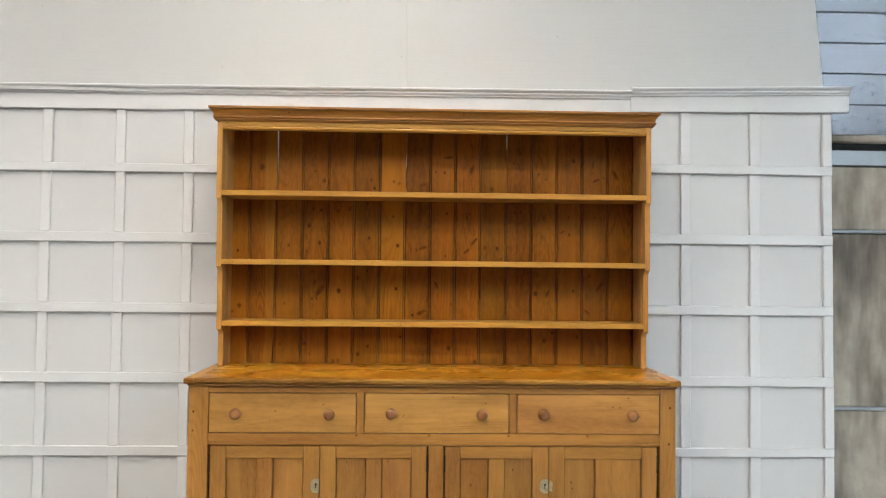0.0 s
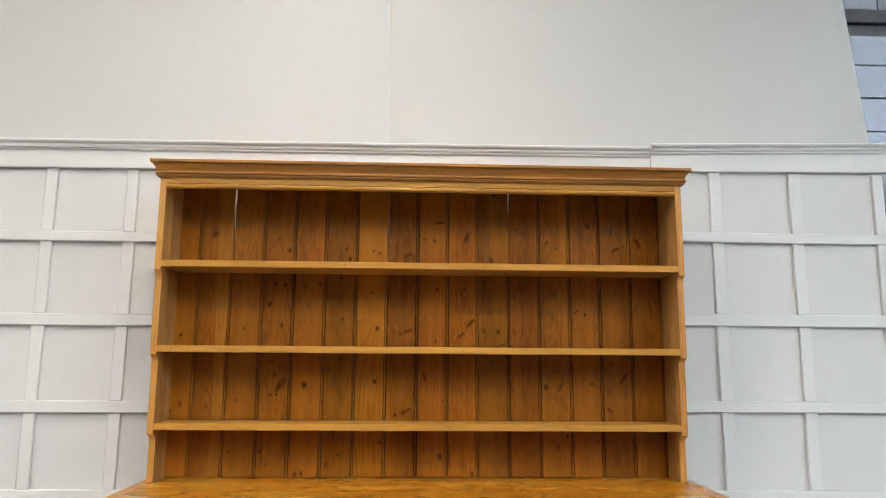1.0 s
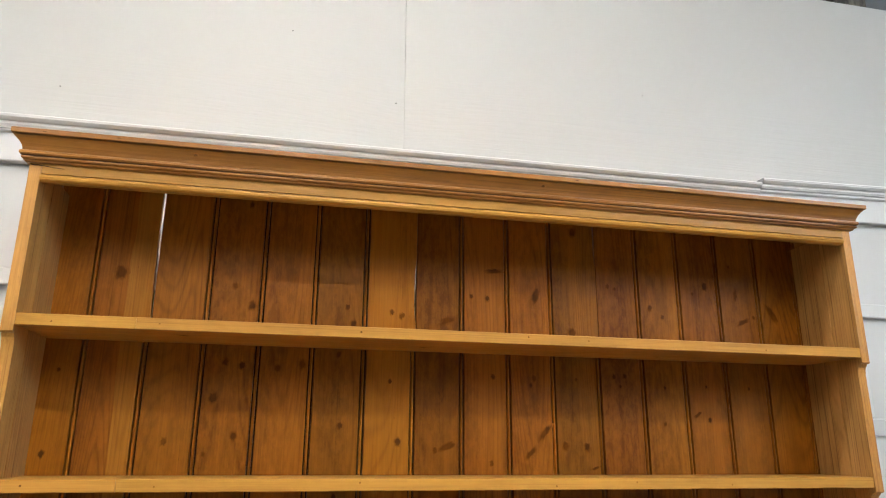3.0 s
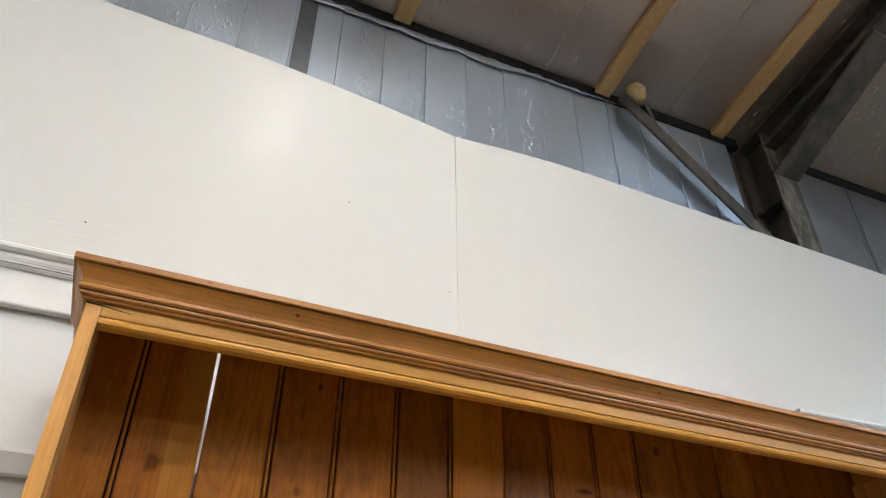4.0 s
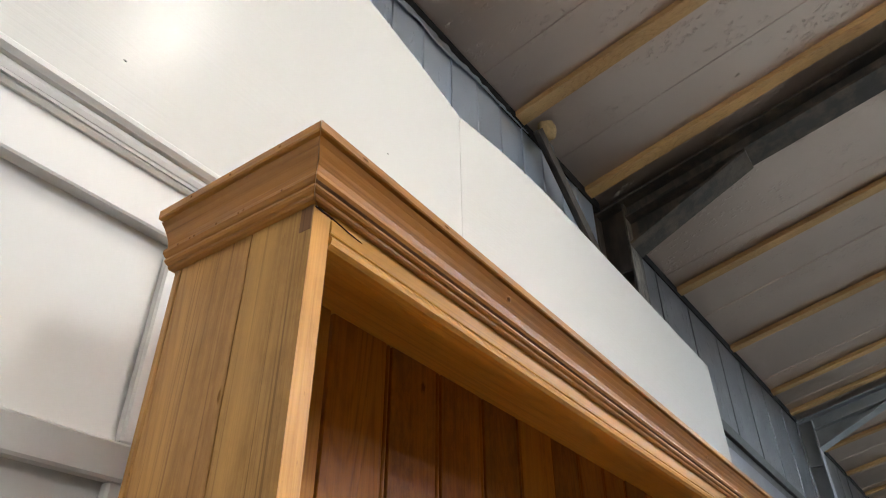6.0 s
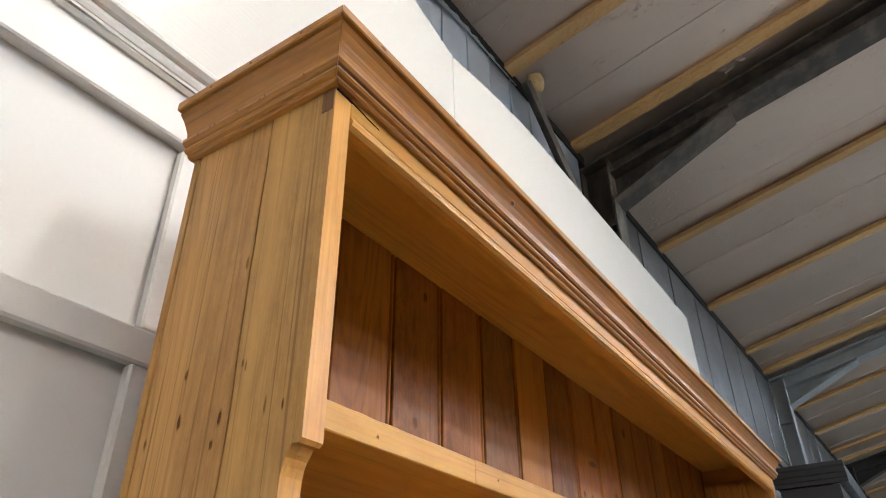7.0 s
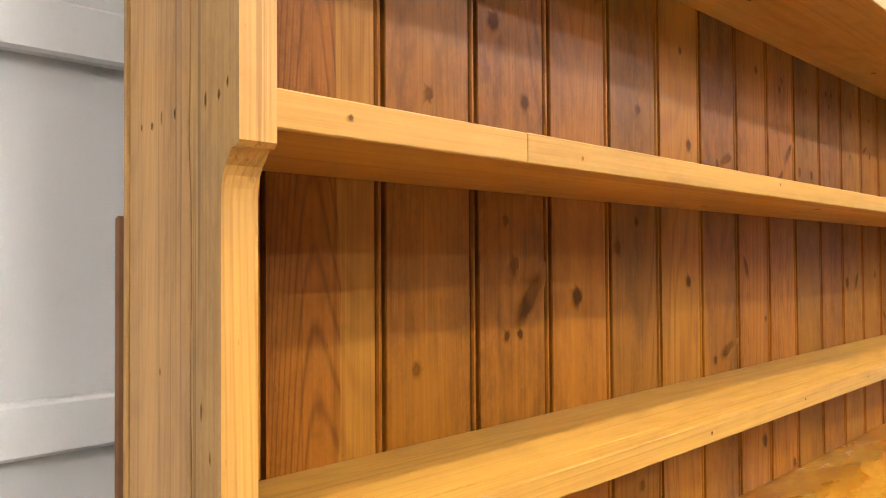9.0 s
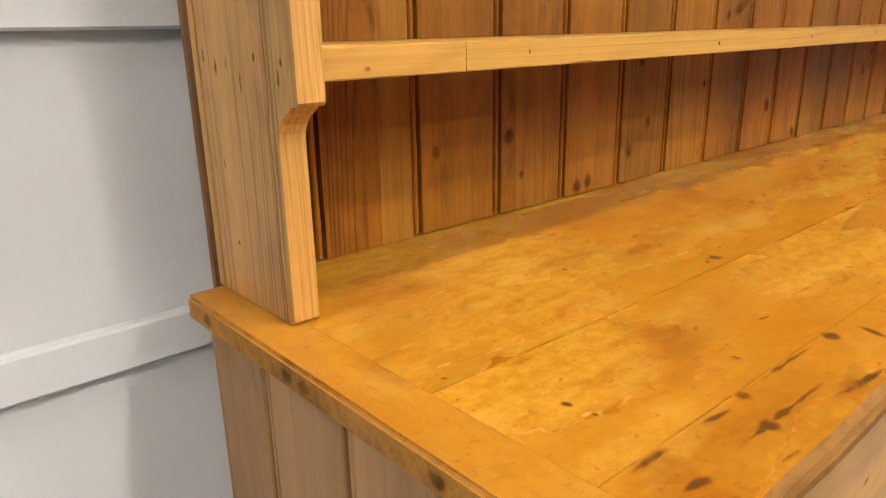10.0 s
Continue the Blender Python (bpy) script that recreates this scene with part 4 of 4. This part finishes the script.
def cupboard_door(x0, x1, lock):
    """Two fielded panels in a frame; lock: the side of its keyhole plate."""
    z0, z1 = 0.128, 0.648
    y0, y1 = FRONT + 0.002, FRONT + 0.022
    w = 0.064
    ga, gb = (0.0006, 0.0032) if lock < 0 else (0.0032, 0.0006)
    d = part("door", block(x0 + ga, x0 + w, y0, y1, z0, z1, bevel=0.0015), PINE_FRONT_UP, base, "panelled pine cupboard door")
    part("door_stile", block(x1 - w, x1 - gb, y0, y1, z0, z1, bevel=0.0015), PINE_FRONT_UP, d)
    part("door_rail", block(x0 + w + 0.0005, x1 - w - 0.0005, y0, y1, z1 - 0.047, z1, bevel=0.0015), PINE_FRONT, d)
    part("door_rail", block(x0 + w + 0.0005, x1 - w - 0.0005, y0, y1, z0, z0 + 0.08, bevel=0.0015), PINE_FRONT, d)
    mid = (x0 + x1) / 2
    part("door_muntin", block(mid - 0.031, mid + 0.031, y0, y1, z0 + 0.0805, z1 - 0.0475, bevel=0.0015), PINE_FRONT_UP, d)
    for a, b in ((x0 + w, mid - 0.031), (mid + 0.031, x1 - w)):
        # dark backing that paints a shade line round the panel
        part("rebate", block(a - 0.004, b + 0.004, y1 + 0.001, y1 + 0.004, z0 + 0.078, z1 - 0.045), GAP_SHADE, d)
        bm = block(a + 0.0022, b - 0.0022, y0 + 0.011, y1, z0 + 0.0825, z1 - 0.0495, bevel=0.0015)
        for _ in range(2):
            add_knot(bm, (rng.uniform(a + 0.015, b - 0.015), y0 + 0.0108, rng.uniform(0.3, 0.6)), (0.003, 0, 0.001), (0, 0, 0.0042), (0, -0.0003, 0))
        part("door_panel", bm, PINE_FRONT_UP, d)
    if lock > 0:
        # a scalloped brass plate round the keyhole
        lx = x1 - 0.0135
        plate = prism([(min(lx + 0.022 * math.cos(t) * (1 + 0.07 * math.cos(5 * t)), x1 - 0.001), 0.492 + 0.029 * math.sin(t) * (1 + 0.06 * math.cos(6 * t))) for t in [math.tau * i / 40 for i in range(40)]], "y", y0 - 0.0025, y0)
        part("lock_plate", plate, BRASS, d, "tarnished brass keyhole plate")
        part("keyhole", lathe([(0.0045, -0.0032), (0.0045, -0.001)], (lx, y0, 0.498), "y", 12), DARK_IRON, d)
        part("keyhole_slot", block(lx - 0.002, lx + 0.002, y0 - 0.0031, y0 - 0.001, 0.482, 0.496), DARK_IRON, d)
    elif x0 > 0:
        part("turn_catch", prism([(x0 + 0.003, 0.474), (x0 + 0.015, 0.470), (x0 + 0.017, 0.505), (x0 + 0.009, 0.516), (x0 + 0.002, 0.505)], "y", y0 - 0.004, y0, 0.001), BRASS, d, "small brass catch")
    hx = x1 - 0.002 if lock < 0 else x0 + 0.002
    part("hinge", block(hx - 0.0028, hx + 0.0028, y0 - 0.0015, y0 + 0.004, 0.545, 0.615, bevel=0.001), DARK_IRON, d, "dark iron hinge")
    return d


cupboard_door(-0.893, -0.4560, 1)
cupboard_door(-0.4550, -0.025, -1)
cupboard_door(0.042, 0.4615, 1)
cupboard_door(0.4625, 0.906, -1)

# beaded boards down each end of the base
for s in (-1, 1):
    for ya, yb in ((-0.4075, -0.310), (-0.3095, -0.2125), (-0.212, -0.0985), (-0.098, 0.0)):
        bm = bmesh.new()
        xa, xb = sorted((s * 0.960, s * CW))
        xs = sorted((s * 0.960, s * (CW - 0.004)))
        brick(bm, xa, xb, ya + 0.001, yb - 0.011, 0.0, 0.8965, 0.0012)
        brick(bm, *sorted((s * 0.960, s * (CW - 0.001))), yb - 0.0095, yb - 0.0015, 0.0, 0.8965, 0.0025)
        brick(bm, *xs, yb - 0.011, yb - 0.0095, 0.0, 0.8963)
        part("end_board", bm, PINE_END, base)

# ---- plate rack ----
rack = thing("plate_rack", 0, -0.1, TOPZ, "open pine plate rack with three shelves standing on the dresser", "plate rack")
SX, TH = 0.958, 0.022
STEPS = ((1.661, -0.1915), (1.362, -0.1735), (1.087, -0.151), (TOPZ + 0.0005, -0.120))


def side_outline():
    """Front edge of a rack side, from the top down: it steps back under each shelf through a small cove."""
    pts = [(STEPS[0][1], 2.0)]
    for (z, y), (z2, y2) in zip(STEPS, STEPS[1:] + ((None, None),)):
        pts += [(y, z + 0.003), (y + 0.003, z)]
        if z2 is not None:
            pts.append((y + 0.009, z))
            for k in range(1, 6):
                u = math.pi / 2 * k / 5
                pts.append((y + 0.009 + (y2 - y - 0.009) * math.sin(u), z - 0.004 - 0.024 * (1 - math.cos(u))))
    return pts


SPLIT = -0.109
WANDER = [(SPLIT + 0.0045 * noise.noise(Vector((k * 0.21, 3.1, 0))) + 0.0022 * noise.noise(Vector((k * 0.9, 0, 5.2))), TOPZ + 0.0005 + (2.0 - TOPZ - 0.0005) * k / 36) for k in range(37)]
for s in (-1, 1):
    xa, xb = sorted((s * SX, s * (SX - TH)))
    front = side_outline()
    bm = prism(front + [(y - 0.001, z) for y, z in WANDER], "x", xa, xb)
    bmesh.ops.recalc_face_normals(bm, faces=bm.faces[:])
    for f in bm.faces:
        c = f.calc_center_median()
        if abs(f.normal.x) < 0.5 and c.y < SPLIT - 0.007:
            f.material_index = 1
    outer = s * (SX + 0.0001)
    for y, z in ((-0.131, 1.393), (-0.160, 1.398), (-0.118, 1.736), (-0.150, 1.695), (-0.128, 1.105), (-0.14, 1.52), (-0.122, 1.733), (-0.169, 1.692), (-0.149, 1.393), (-0.158, 1.623), (-0.137, 1.19), (-0.125, 1.215), (-0.133, 1.116)):
        add_knot(bm, (outer, y, z), (0, rng.uniform(0.0009, 0.0019), 0), (0, 0, rng.uniform(0.0022, 0.006)), (s * 0.0003, 0, 0))
    ob = part("side_board", bm, [PINE_SIDE, PINE_EDGE], rack, "tan pine side board with a stepped pale front edge")
    bm = prism([(y + 0.001, z) for y, z in WANDER] + [(-0.0008, 2.0), (-0.0008, TOPZ + 0.0005)], "x", xa, xb)
    for y, z in ((-0.110 + 0.006, 1.834), (-0.025, 1.393), (-0.062, 1.394), (-0.085, 1.393), (-0.1, 1.694), (-0.05, 1.70), (-0.04, 1.60), (-0.07, 1.10), (-0.03, 1.11), (-0.06, 1.23), (-0.048, 1.741), (-0.01, 1.688), (-0.095, 1.674), (-0.094, 1.549), (-0.009, 1.619), (-0.045, 1.391), (-0.049, 1.114), (-0.095, 1.119), (-0.038, 0.97), (-0.027, 1.034), (-0.009, 1.119)):
        add_knot(bm, (outer, y, z), (0, rng.uniform(0.0009, 0.0022), 0), (0, 0, rng.uniform(0.0022, 0.007)), (s * 0.0003, 0, 0))
    part("side_board", bm, PINE_SIDE, rack)
    # dark end of the frieze let into the side, edge strip of the back, and the cleat below
    part("tenon", block(*sorted((s * (SX - 0.01), s * (SX + 0.0006))), -0.1905, -0.176, 1.973, 1.9995), PINE_DARK, rack, "dark end grain of the frieze")
    part("back_edge", block(*sorted((s * 0.9595, s * 0.9535)), 0.0012, 0.0095, TOPZ + 0.001, 2.0, bevel=0.001), PINE_SIDE, rack, "worn edge of the back")
    part("back_cleat", block(*sorted((s * 0.962, s * 0.90)), 0.0168, 0.0215, TOPZ - 0.1, 1.335, bevel=0.002), PINE_DARK, rack, "dark rough cleat")

# back boards with a bead along one edge
SEAMS = [-0.953, -0.853, -0.731, -0.609, -0.490, -0.370, -0.251, -0.134, -0.015, 0.102, 0.217, 0.338, 0.458, 0.578, 0.697, 0.817, 0.938, 0.953]
TOP_KNOTS = [(-0.804, 1.830, 14), (-0.558, 1.813, 7), (-0.497, 1.768, 10), (-0.298, 1.776, 6), (-0.283, 1.737, 9), (-0.193, 1.769, 6), (-0.170, 1.760, 6), (0.004, 1.818, 6),
             (0.045, 1.815, 7), (0.266, 1.737, 12), (0.278, 2.003, 12), (0.370, 1.863, 6), (0.390, 1.858, 4), (0.487, 1.812, 8), (0.521, 1.789, 6), (0.653, 1.878, 10),
             (0.615, 1.857, 4), (0.732, 1.938, 4), (0.793, 1.800, 5), (-0.536, 2.012, 7), (-0.165, 1.763, 5)]
UPPER_KNOTS = [(-0.902, 1.612, 4), (-0.564, 1.639, 8), (-0.528, 1.632, 8), (-0.450, 1.628, 8), (-0.388, 1.638, 9), (-0.314, 1.664, 7), (-0.193, 1.605, 5), (0.057, 1.623, 6),
               (0.162, 1.621, 6), (0.153, 1.605, 5), (0.272, 1.621, 4), (0.374, 1.631, 6), (0.403, 1.633, 6), (0.390, 1.607, 4), (0.512, 1.607, 4), (0.630, 1.612, 4)]
MIDDLE_KNOTS = [(0.754, 1.610, 4), (-0.911, 1.439, 7), (-0.677, 1.466, 8), (-0.584, 1.559, 11), (-0.534, 1.478, 9), (-0.594, 1.440, 5), (-0.305, 1.503, 7), (-0.172, 1.469, 9),
                (-0.084, 1.451, 6), (0.237, 1.463, 9), (0.293, 1.460, 9), (0.052, 1.423, 6), (0.506, 1.518, 5), (0.632, 1.529, 6)]
LOWER_KNOTS = [(-0.898, 1.186, 11), (-0.931, 1.157, 6), (-0.567, 1.345, 6), (-0.554, 1.297, 9), (-0.567, 1.219, 6), (-0.545, 1.220, 6), (-0.442, 1.257, 12), (-0.366, 1.317, 9),
               (-0.312, 1.352, 6), (-0.178, 1.269, 9), (-0.099, 1.147, 7), (0.470, 1.252, 12), (0.652, 1.266, 8), (0.730, 1.338, 7), (0.081, 1.200, 5), (-0.694, 1.197, 7), (-0.063, 1.160, 7)]
FOOT_KNOTS = [(-0.709, 1.009, 6), (-0.600, 1.013, 9), (-0.573, 0.964, 5), (-0.464, 0.932, 9), (-0.441, 0.936, 9), (-0.349, 0.965, 10), (-0.305, 1.001, 8), (0.071, 0.994, 11),
              (-0.330, 1.088, 7), (0.201, 0.934, 8), (-0.140, 1.046, 6), (0.517, 1.032, 9), (0.690, 1.051, 8), (0.570, 1.071, 8)]
# long slanting knots: place, half length, slant
SLANT_KNOTS = [(0.077, 1.885, 14, 0.1), (0.172, 1.829, 18, 1.2), (-0.031, 1.754, 16, 0.4), (0.744, 1.860, 12, 1.4), (0.759, 1.786, 14, 0.5), (0.850, 1.812, 20, 2.1), (-0.040, 1.460, 15, 0.4),
               (0.186, 1.493, 16, 0.9), (0.148, 1.445, 13, 0.8), (0.600, 1.542, 9, 0.7), (0.337, 1.412, 7, 0.3), (-0.524, 1.259, 25, 1.0), (0.010, 1.288, 13, 1.9), (-0.055, 1.159, 18, 0.4),
               (0.532, 1.255, 13, 1.1), (0.776, 1.287, 18, 0.9), (0.713, 1.169, 12, 2.4)]
# boards that have shrunk: how far their edge stands back at each height
GAPS = {1: ((1.72, 0.0012), (1.80, 0.0038), (1.90, 0.0050), (2.04, 0.0056)), 6: ((1.745, 0.0), (1.775, 0.0042), (1.86, 0.0038), (1.905, 0.0)), 10: ((1.915, 0.0), (1.94, 0.0034), (1.975, 0.0036), (2.03, 0.0030))}
for i, (a, b) in enumerate(zip(SEAMS, SEAMS[1:])):
    left_gap = 0.0006
    bm = bmesh.new()
    wide = b - a > 0.05
    z0, z1 = TOPZ + 0.001, 2.05
    body_end = b - (0.0125 if wide else 0.002)
    if i in GAPS:
        # a board that has shrunk near the top, leaving a slot
        edge = b - 0.0006
        outline = [(a + left_gap, z0), (body_end, z0), (body_end, 1.699), (edge, 1.699)] + [(edge - g, z) for z, g in GAPS[i]] + [(edge - GAPS[i][-1][1], z1), (a + left_gap, z1)]
        if i == 1:
            # red heartwood on one side of this board, pale sapwood on the other
            grain = [(a + 0.068 + 0.005 * noise.noise(Vector((k * 0.35, 2.0, 0))) + 0.004 * math.sin(k * 0.16), z0 + (z1 - z0) * k / 40) for k in range(41)]
            bm = prism(outline[1:-1] + grain[::-1], "y", 0.0, 0.014)
            for f in bm.faces:
                f.material_index = 2
            heart = mesh_of("heartwood", prism([(a + left_gap, z1), (a + left_gap, z0)] + grain, "y", 0.0, 0.014), PINE_FIGURED)
            bm.from_mesh(heart)
            bpy.data.meshes.remove(heart)
            bmesh.ops.recalc_face_normals(bm, faces=bm.faces[:])
        else:
            bm = prism(outline, "y", 0.0, 0.014)
        brick(bm, body_end + 0.0032, b - 0.0032, 0.0004, 0.0138, z0, 1.698, 0.0018)
        # tongue behind the joint, its near-black colour standing in for shade
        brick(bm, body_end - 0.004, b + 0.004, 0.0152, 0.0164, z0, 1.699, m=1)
    else:
        brick(bm, a + left_gap, body_end, 0.0, 0.015, z0, z1, 0.0012)
        if wide:
            brick(bm, body_end + 0.0032, b - 0.0032, 0.0004, 0.0145, z0, z1, 0.0018)
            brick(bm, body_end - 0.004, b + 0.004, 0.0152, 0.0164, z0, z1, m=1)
    for x, z, r in TOP_KNOTS + UPPER_KNOTS + MIDDLE_KNOTS + LOWER_KNOTS + FOOT_KNOTS:
        if a <= x < b:
            r = r * 0.00092
            x = min(max(x, a + r * 1.6), body_end - r * 1.6)
            add_knot(bm, (x, -0.0001, z), (r * 0.85, 0, 0), (0, 0, r * 1.15), (0, -0.0003, 0))
    for x, z, r, slant in SLANT_KNOTS:
        if a <= x < b:
            r = r * 0.0013
            u = Vector((math.cos(slant), 0, math.sin(slant)))
            half = abs(u.x) * r * 1.5
            x = min(max(x, a + half + 0.003), body_end - half)
            add_knot(bm, (x, -0.0001, z), u * r, Vector((-u.z, 0, u.x)) * r * 0.34, (0, -0.0003, 0))
    part("back_board", bm, [PINE_FIGURED if i == 1 else PINE_BACK, GAP_SHADE, PINE_SAP], rack)


# shelves, each with a pieced front lip
def shelf(top, front, seam):
    x0, x1 = -SX + TH + 0.0005, SX - TH - 0.0005
    bm = block(x0, x1, front + 0.024, -0.001, top - 0.0225, top, bevel=0.001)
    for k in range(3):
        add_knot(bm, (rng.uniform(-0.85, 0.85), rng.uniform(front + 0.04, -0.03), top - 0.0227), (0.009, 0.002, 0), (0, 0.005, 0), (0, 0, -0.0003))
    sh = part("shelf", bm, PINE_SHELF, rack, "golden pine shelf")
    for a, b, dz in ((x0, seam - 0.0003, 0.0004), (seam + 0.0003, x1, 0.0)):
        bm = worn_bar(a, b, front, front + 0.0235, top - 0.0235, top - dz, 0.0009, top)
        x = a + rng.uniform(0.03, 0.08)
        while x < b - 0.03:
            add_knot(bm, (x, front - 0.0002, top - 0.012 + rng.uniform(-0.005, 0.005)), (rng.uniform(0.0012, 0.0026), 0, 0), (0, 0, rng.uniform(0.001, 0.0022)), (0, -0.0003, 0))
            x += rng.uniform(0.14, 0.45)
        part("lip", bm, PINE_SHELF, sh)


shelf(1.699, -0.1905, -0.722)
shelf(1.397, -0.171, -0.726)
shelf(1.126, -0.1485, -0.803)

# top board, frieze and cornice
part("top_board", block(-SX, SX, -0.19, 0.014, 2.050, 2.0615, bevel=0.001), PINE_SHELF, rack)
F = -0.193
part("frieze", block(-SX + TH + 0.0005, SX - TH - 0.0005, F + 0.0008, F + 0.02, 1.9795, 2.0495, bevel=0.001), PINE_SHELF, rack)
lip = [(F + 0.0185, 1.9785), (F + 0.003, 1.9785), (F - 0.0005, 1.9765), (F - 0.0025, 1.972), (F - 0.0015, 1.967), (F + 0.003, 1.9635), (F + 0.0185, 1.9635)]
part("frieze_bead", extrude_profile(lip, "x", -SX + TH + 0.0005, SX - TH - 0.0005), PINE_SHELF, rack)
# a split in the frieze near its corner
split = [(-0.9570, 1.9985), (-0.948, 1.9972), (-0.940, 1.9972), (-0.925, 1.9954), (-0.912, 1.9935), (-0.893, 1.9915), (-0.912, 1.9928), (-0.925, 1.9945), (-0.940, 1.9962), (-0.948, 1.9963), (-0.9570, 1.9970)]
part("split", prism(split, "y", F - 0.0004, F + 0.003), GAP_SHADE, rack, "dark open split in the frieze")
CORN = [(0.0, 2.0), (0.004, 2.0), (0.006, 2.0015), (0.0065, 2.004), (0.010, 2.005), (0.012, 2.007), (0.012, 2.0095), (0.0105, 2.011), (0.0135, 2.0125), (0.016, 2.0155), (0.0158, 2.0195), (0.013, 2.0225),
        (0.0115, 2.0232), (0.0128, 2.0300), (0.0165, 2.0375), (0.0215, 2.0445), (0.027, 2.0492), (0.0295, 2.0510), (0.031, 2.0524), (0.031, 2.0615), (0.029, 2.063), (0.0, 2.063)]
# two grooves of the moulding are given the darker pine
GROOVES = (7, 11)
# the top fillet and the moulding below are separate strips, mitred at the corners
for name, pts in (("cornice_moulding", CORN[:16] + [(0.0262, 2.0490), (0.0, 2.0490)]), ("cornice_fillet", [(0.0, 2.0508)] + CORN[17:])):
    front_pts = [(F - o, z) for o, z in pts]
    bm = bmesh.new()
    rings = []
    for s in (-1, 1):
        rings.append([bm.verts.new((s * (0.960 + (o or -0.004)), F - o, z)) for o, z in pts])
    n = len(pts)
    for i in range(n):
        f = bm.faces.new((rings[0][i], rings[0][(i + 1) % n], rings[1][(i + 1) % n], rings[1][i]))
        f.material_index = 1 if name == "cornice_moulding" and i in GROOVES else 0
    bm.faces.new(rings[0])
    bm.faces.new(rings[1][::-1])
    if name == "cornice_moulding":
        for x in (-0.644, 0.12):
            add_knot(bm, (x, F - 0.0195, 2.0395), (0.004, 0, 0), (0, -0.001, 0.0025), (0, -0.0004, 0.0))
    else:
        for x in (-0.93, -0.793, 0.2):
            add_knot(bm, (x, F - 0.0312, 2.0570), (0.004, 0, 0), (0, 0, 0.0012), (0, -0.0003, 0.0))
    part(name, bm, [PINE_CORNICE, PINE_DARK], rack, "moulded pine cornice")
    for s in (-1, 1):
        bm = bmesh.new()
        near = [bm.verts.new((s * (0.960 + (o or -0.004)), F - o + 0.0009, z)) for o, z in pts]
        far = [bm.verts.new((s * (0.960 + (o or -0.004)), 0.014, z)) for o, z in pts]
        for i in range(n):
            f = bm.faces.new((near[i], near[(i + 1) % n], far[(i + 1) % n], far[i]))
            f.material_index = 0
        bm.faces.new(near)
        bm.faces.new(far[::-1])
        if name == "cornice_moulding":
            for y in (-0.165, -0.112, -0.105, -0.072, -0.038, -0.031, -0.012):
                add_knot(bm, (s * (0.960 + 0.0165), y, 2.0165 + rng.uniform(-0.001, 0.001)), (0, 0.0011, 0), (0, 0, 0.0013), (s * 0.0004, 0, 0))
        else:
            for y in (-0.17, -0.10, -0.04):
                add_knot(bm, (s * (0.960 + 0.0312), y, 2.0570), (0, 0.0016, 0), (0, 0, 0.0016), (s * 0.0003, 0, 0))
        part(name, bm, [PINE_RETURN, PINE_DARK], rack)

# ---- foil lining of the back wall: separate strips ----
rng = random.Random(12)
ang = math.atan(SKEW)
# strips beyond the column take the copy coloured darker for shade
for strip, x, end, sheet in ((0.174, -4.399, 1.45, FOIL_WALL), (0.52, 1.96, 9.4, FOIL_SHADED)):
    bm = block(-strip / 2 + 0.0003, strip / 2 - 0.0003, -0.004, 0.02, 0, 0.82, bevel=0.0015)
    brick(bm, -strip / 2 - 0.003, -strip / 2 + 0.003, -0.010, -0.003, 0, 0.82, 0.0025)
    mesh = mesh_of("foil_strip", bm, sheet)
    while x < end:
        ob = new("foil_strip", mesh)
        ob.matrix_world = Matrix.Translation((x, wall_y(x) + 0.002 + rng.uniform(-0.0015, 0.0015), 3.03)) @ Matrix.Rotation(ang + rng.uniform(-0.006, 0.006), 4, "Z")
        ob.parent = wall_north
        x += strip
# dark tape down one joint
tape = part("joint_tape", block(-0.650, -0.585, wall_y(-0.6) - 0.006, wall_y(-0.6) + 0.01, 2.9, 3.77), FOIL_TAPE, wall_north, "dark grey tape over a joint")
# rows of lining with level joints lower down
rng = random.Random(13)
z = 2.095
while z < 3.02:
    h = min(0.165, 3.03 - z)
    for a, b in ((-4.5, 1.52), (1.70, 5.36)):
        bm = block(a, b, wall_y((a + b) / 2) - 0.01 + rng.uniform(-0.002, 0.002), wall_y((a + b) / 2) + 0.05, z + 0.001, z + h - 0.001, bevel=0.003)
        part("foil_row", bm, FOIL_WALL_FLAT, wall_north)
    z += 0.165
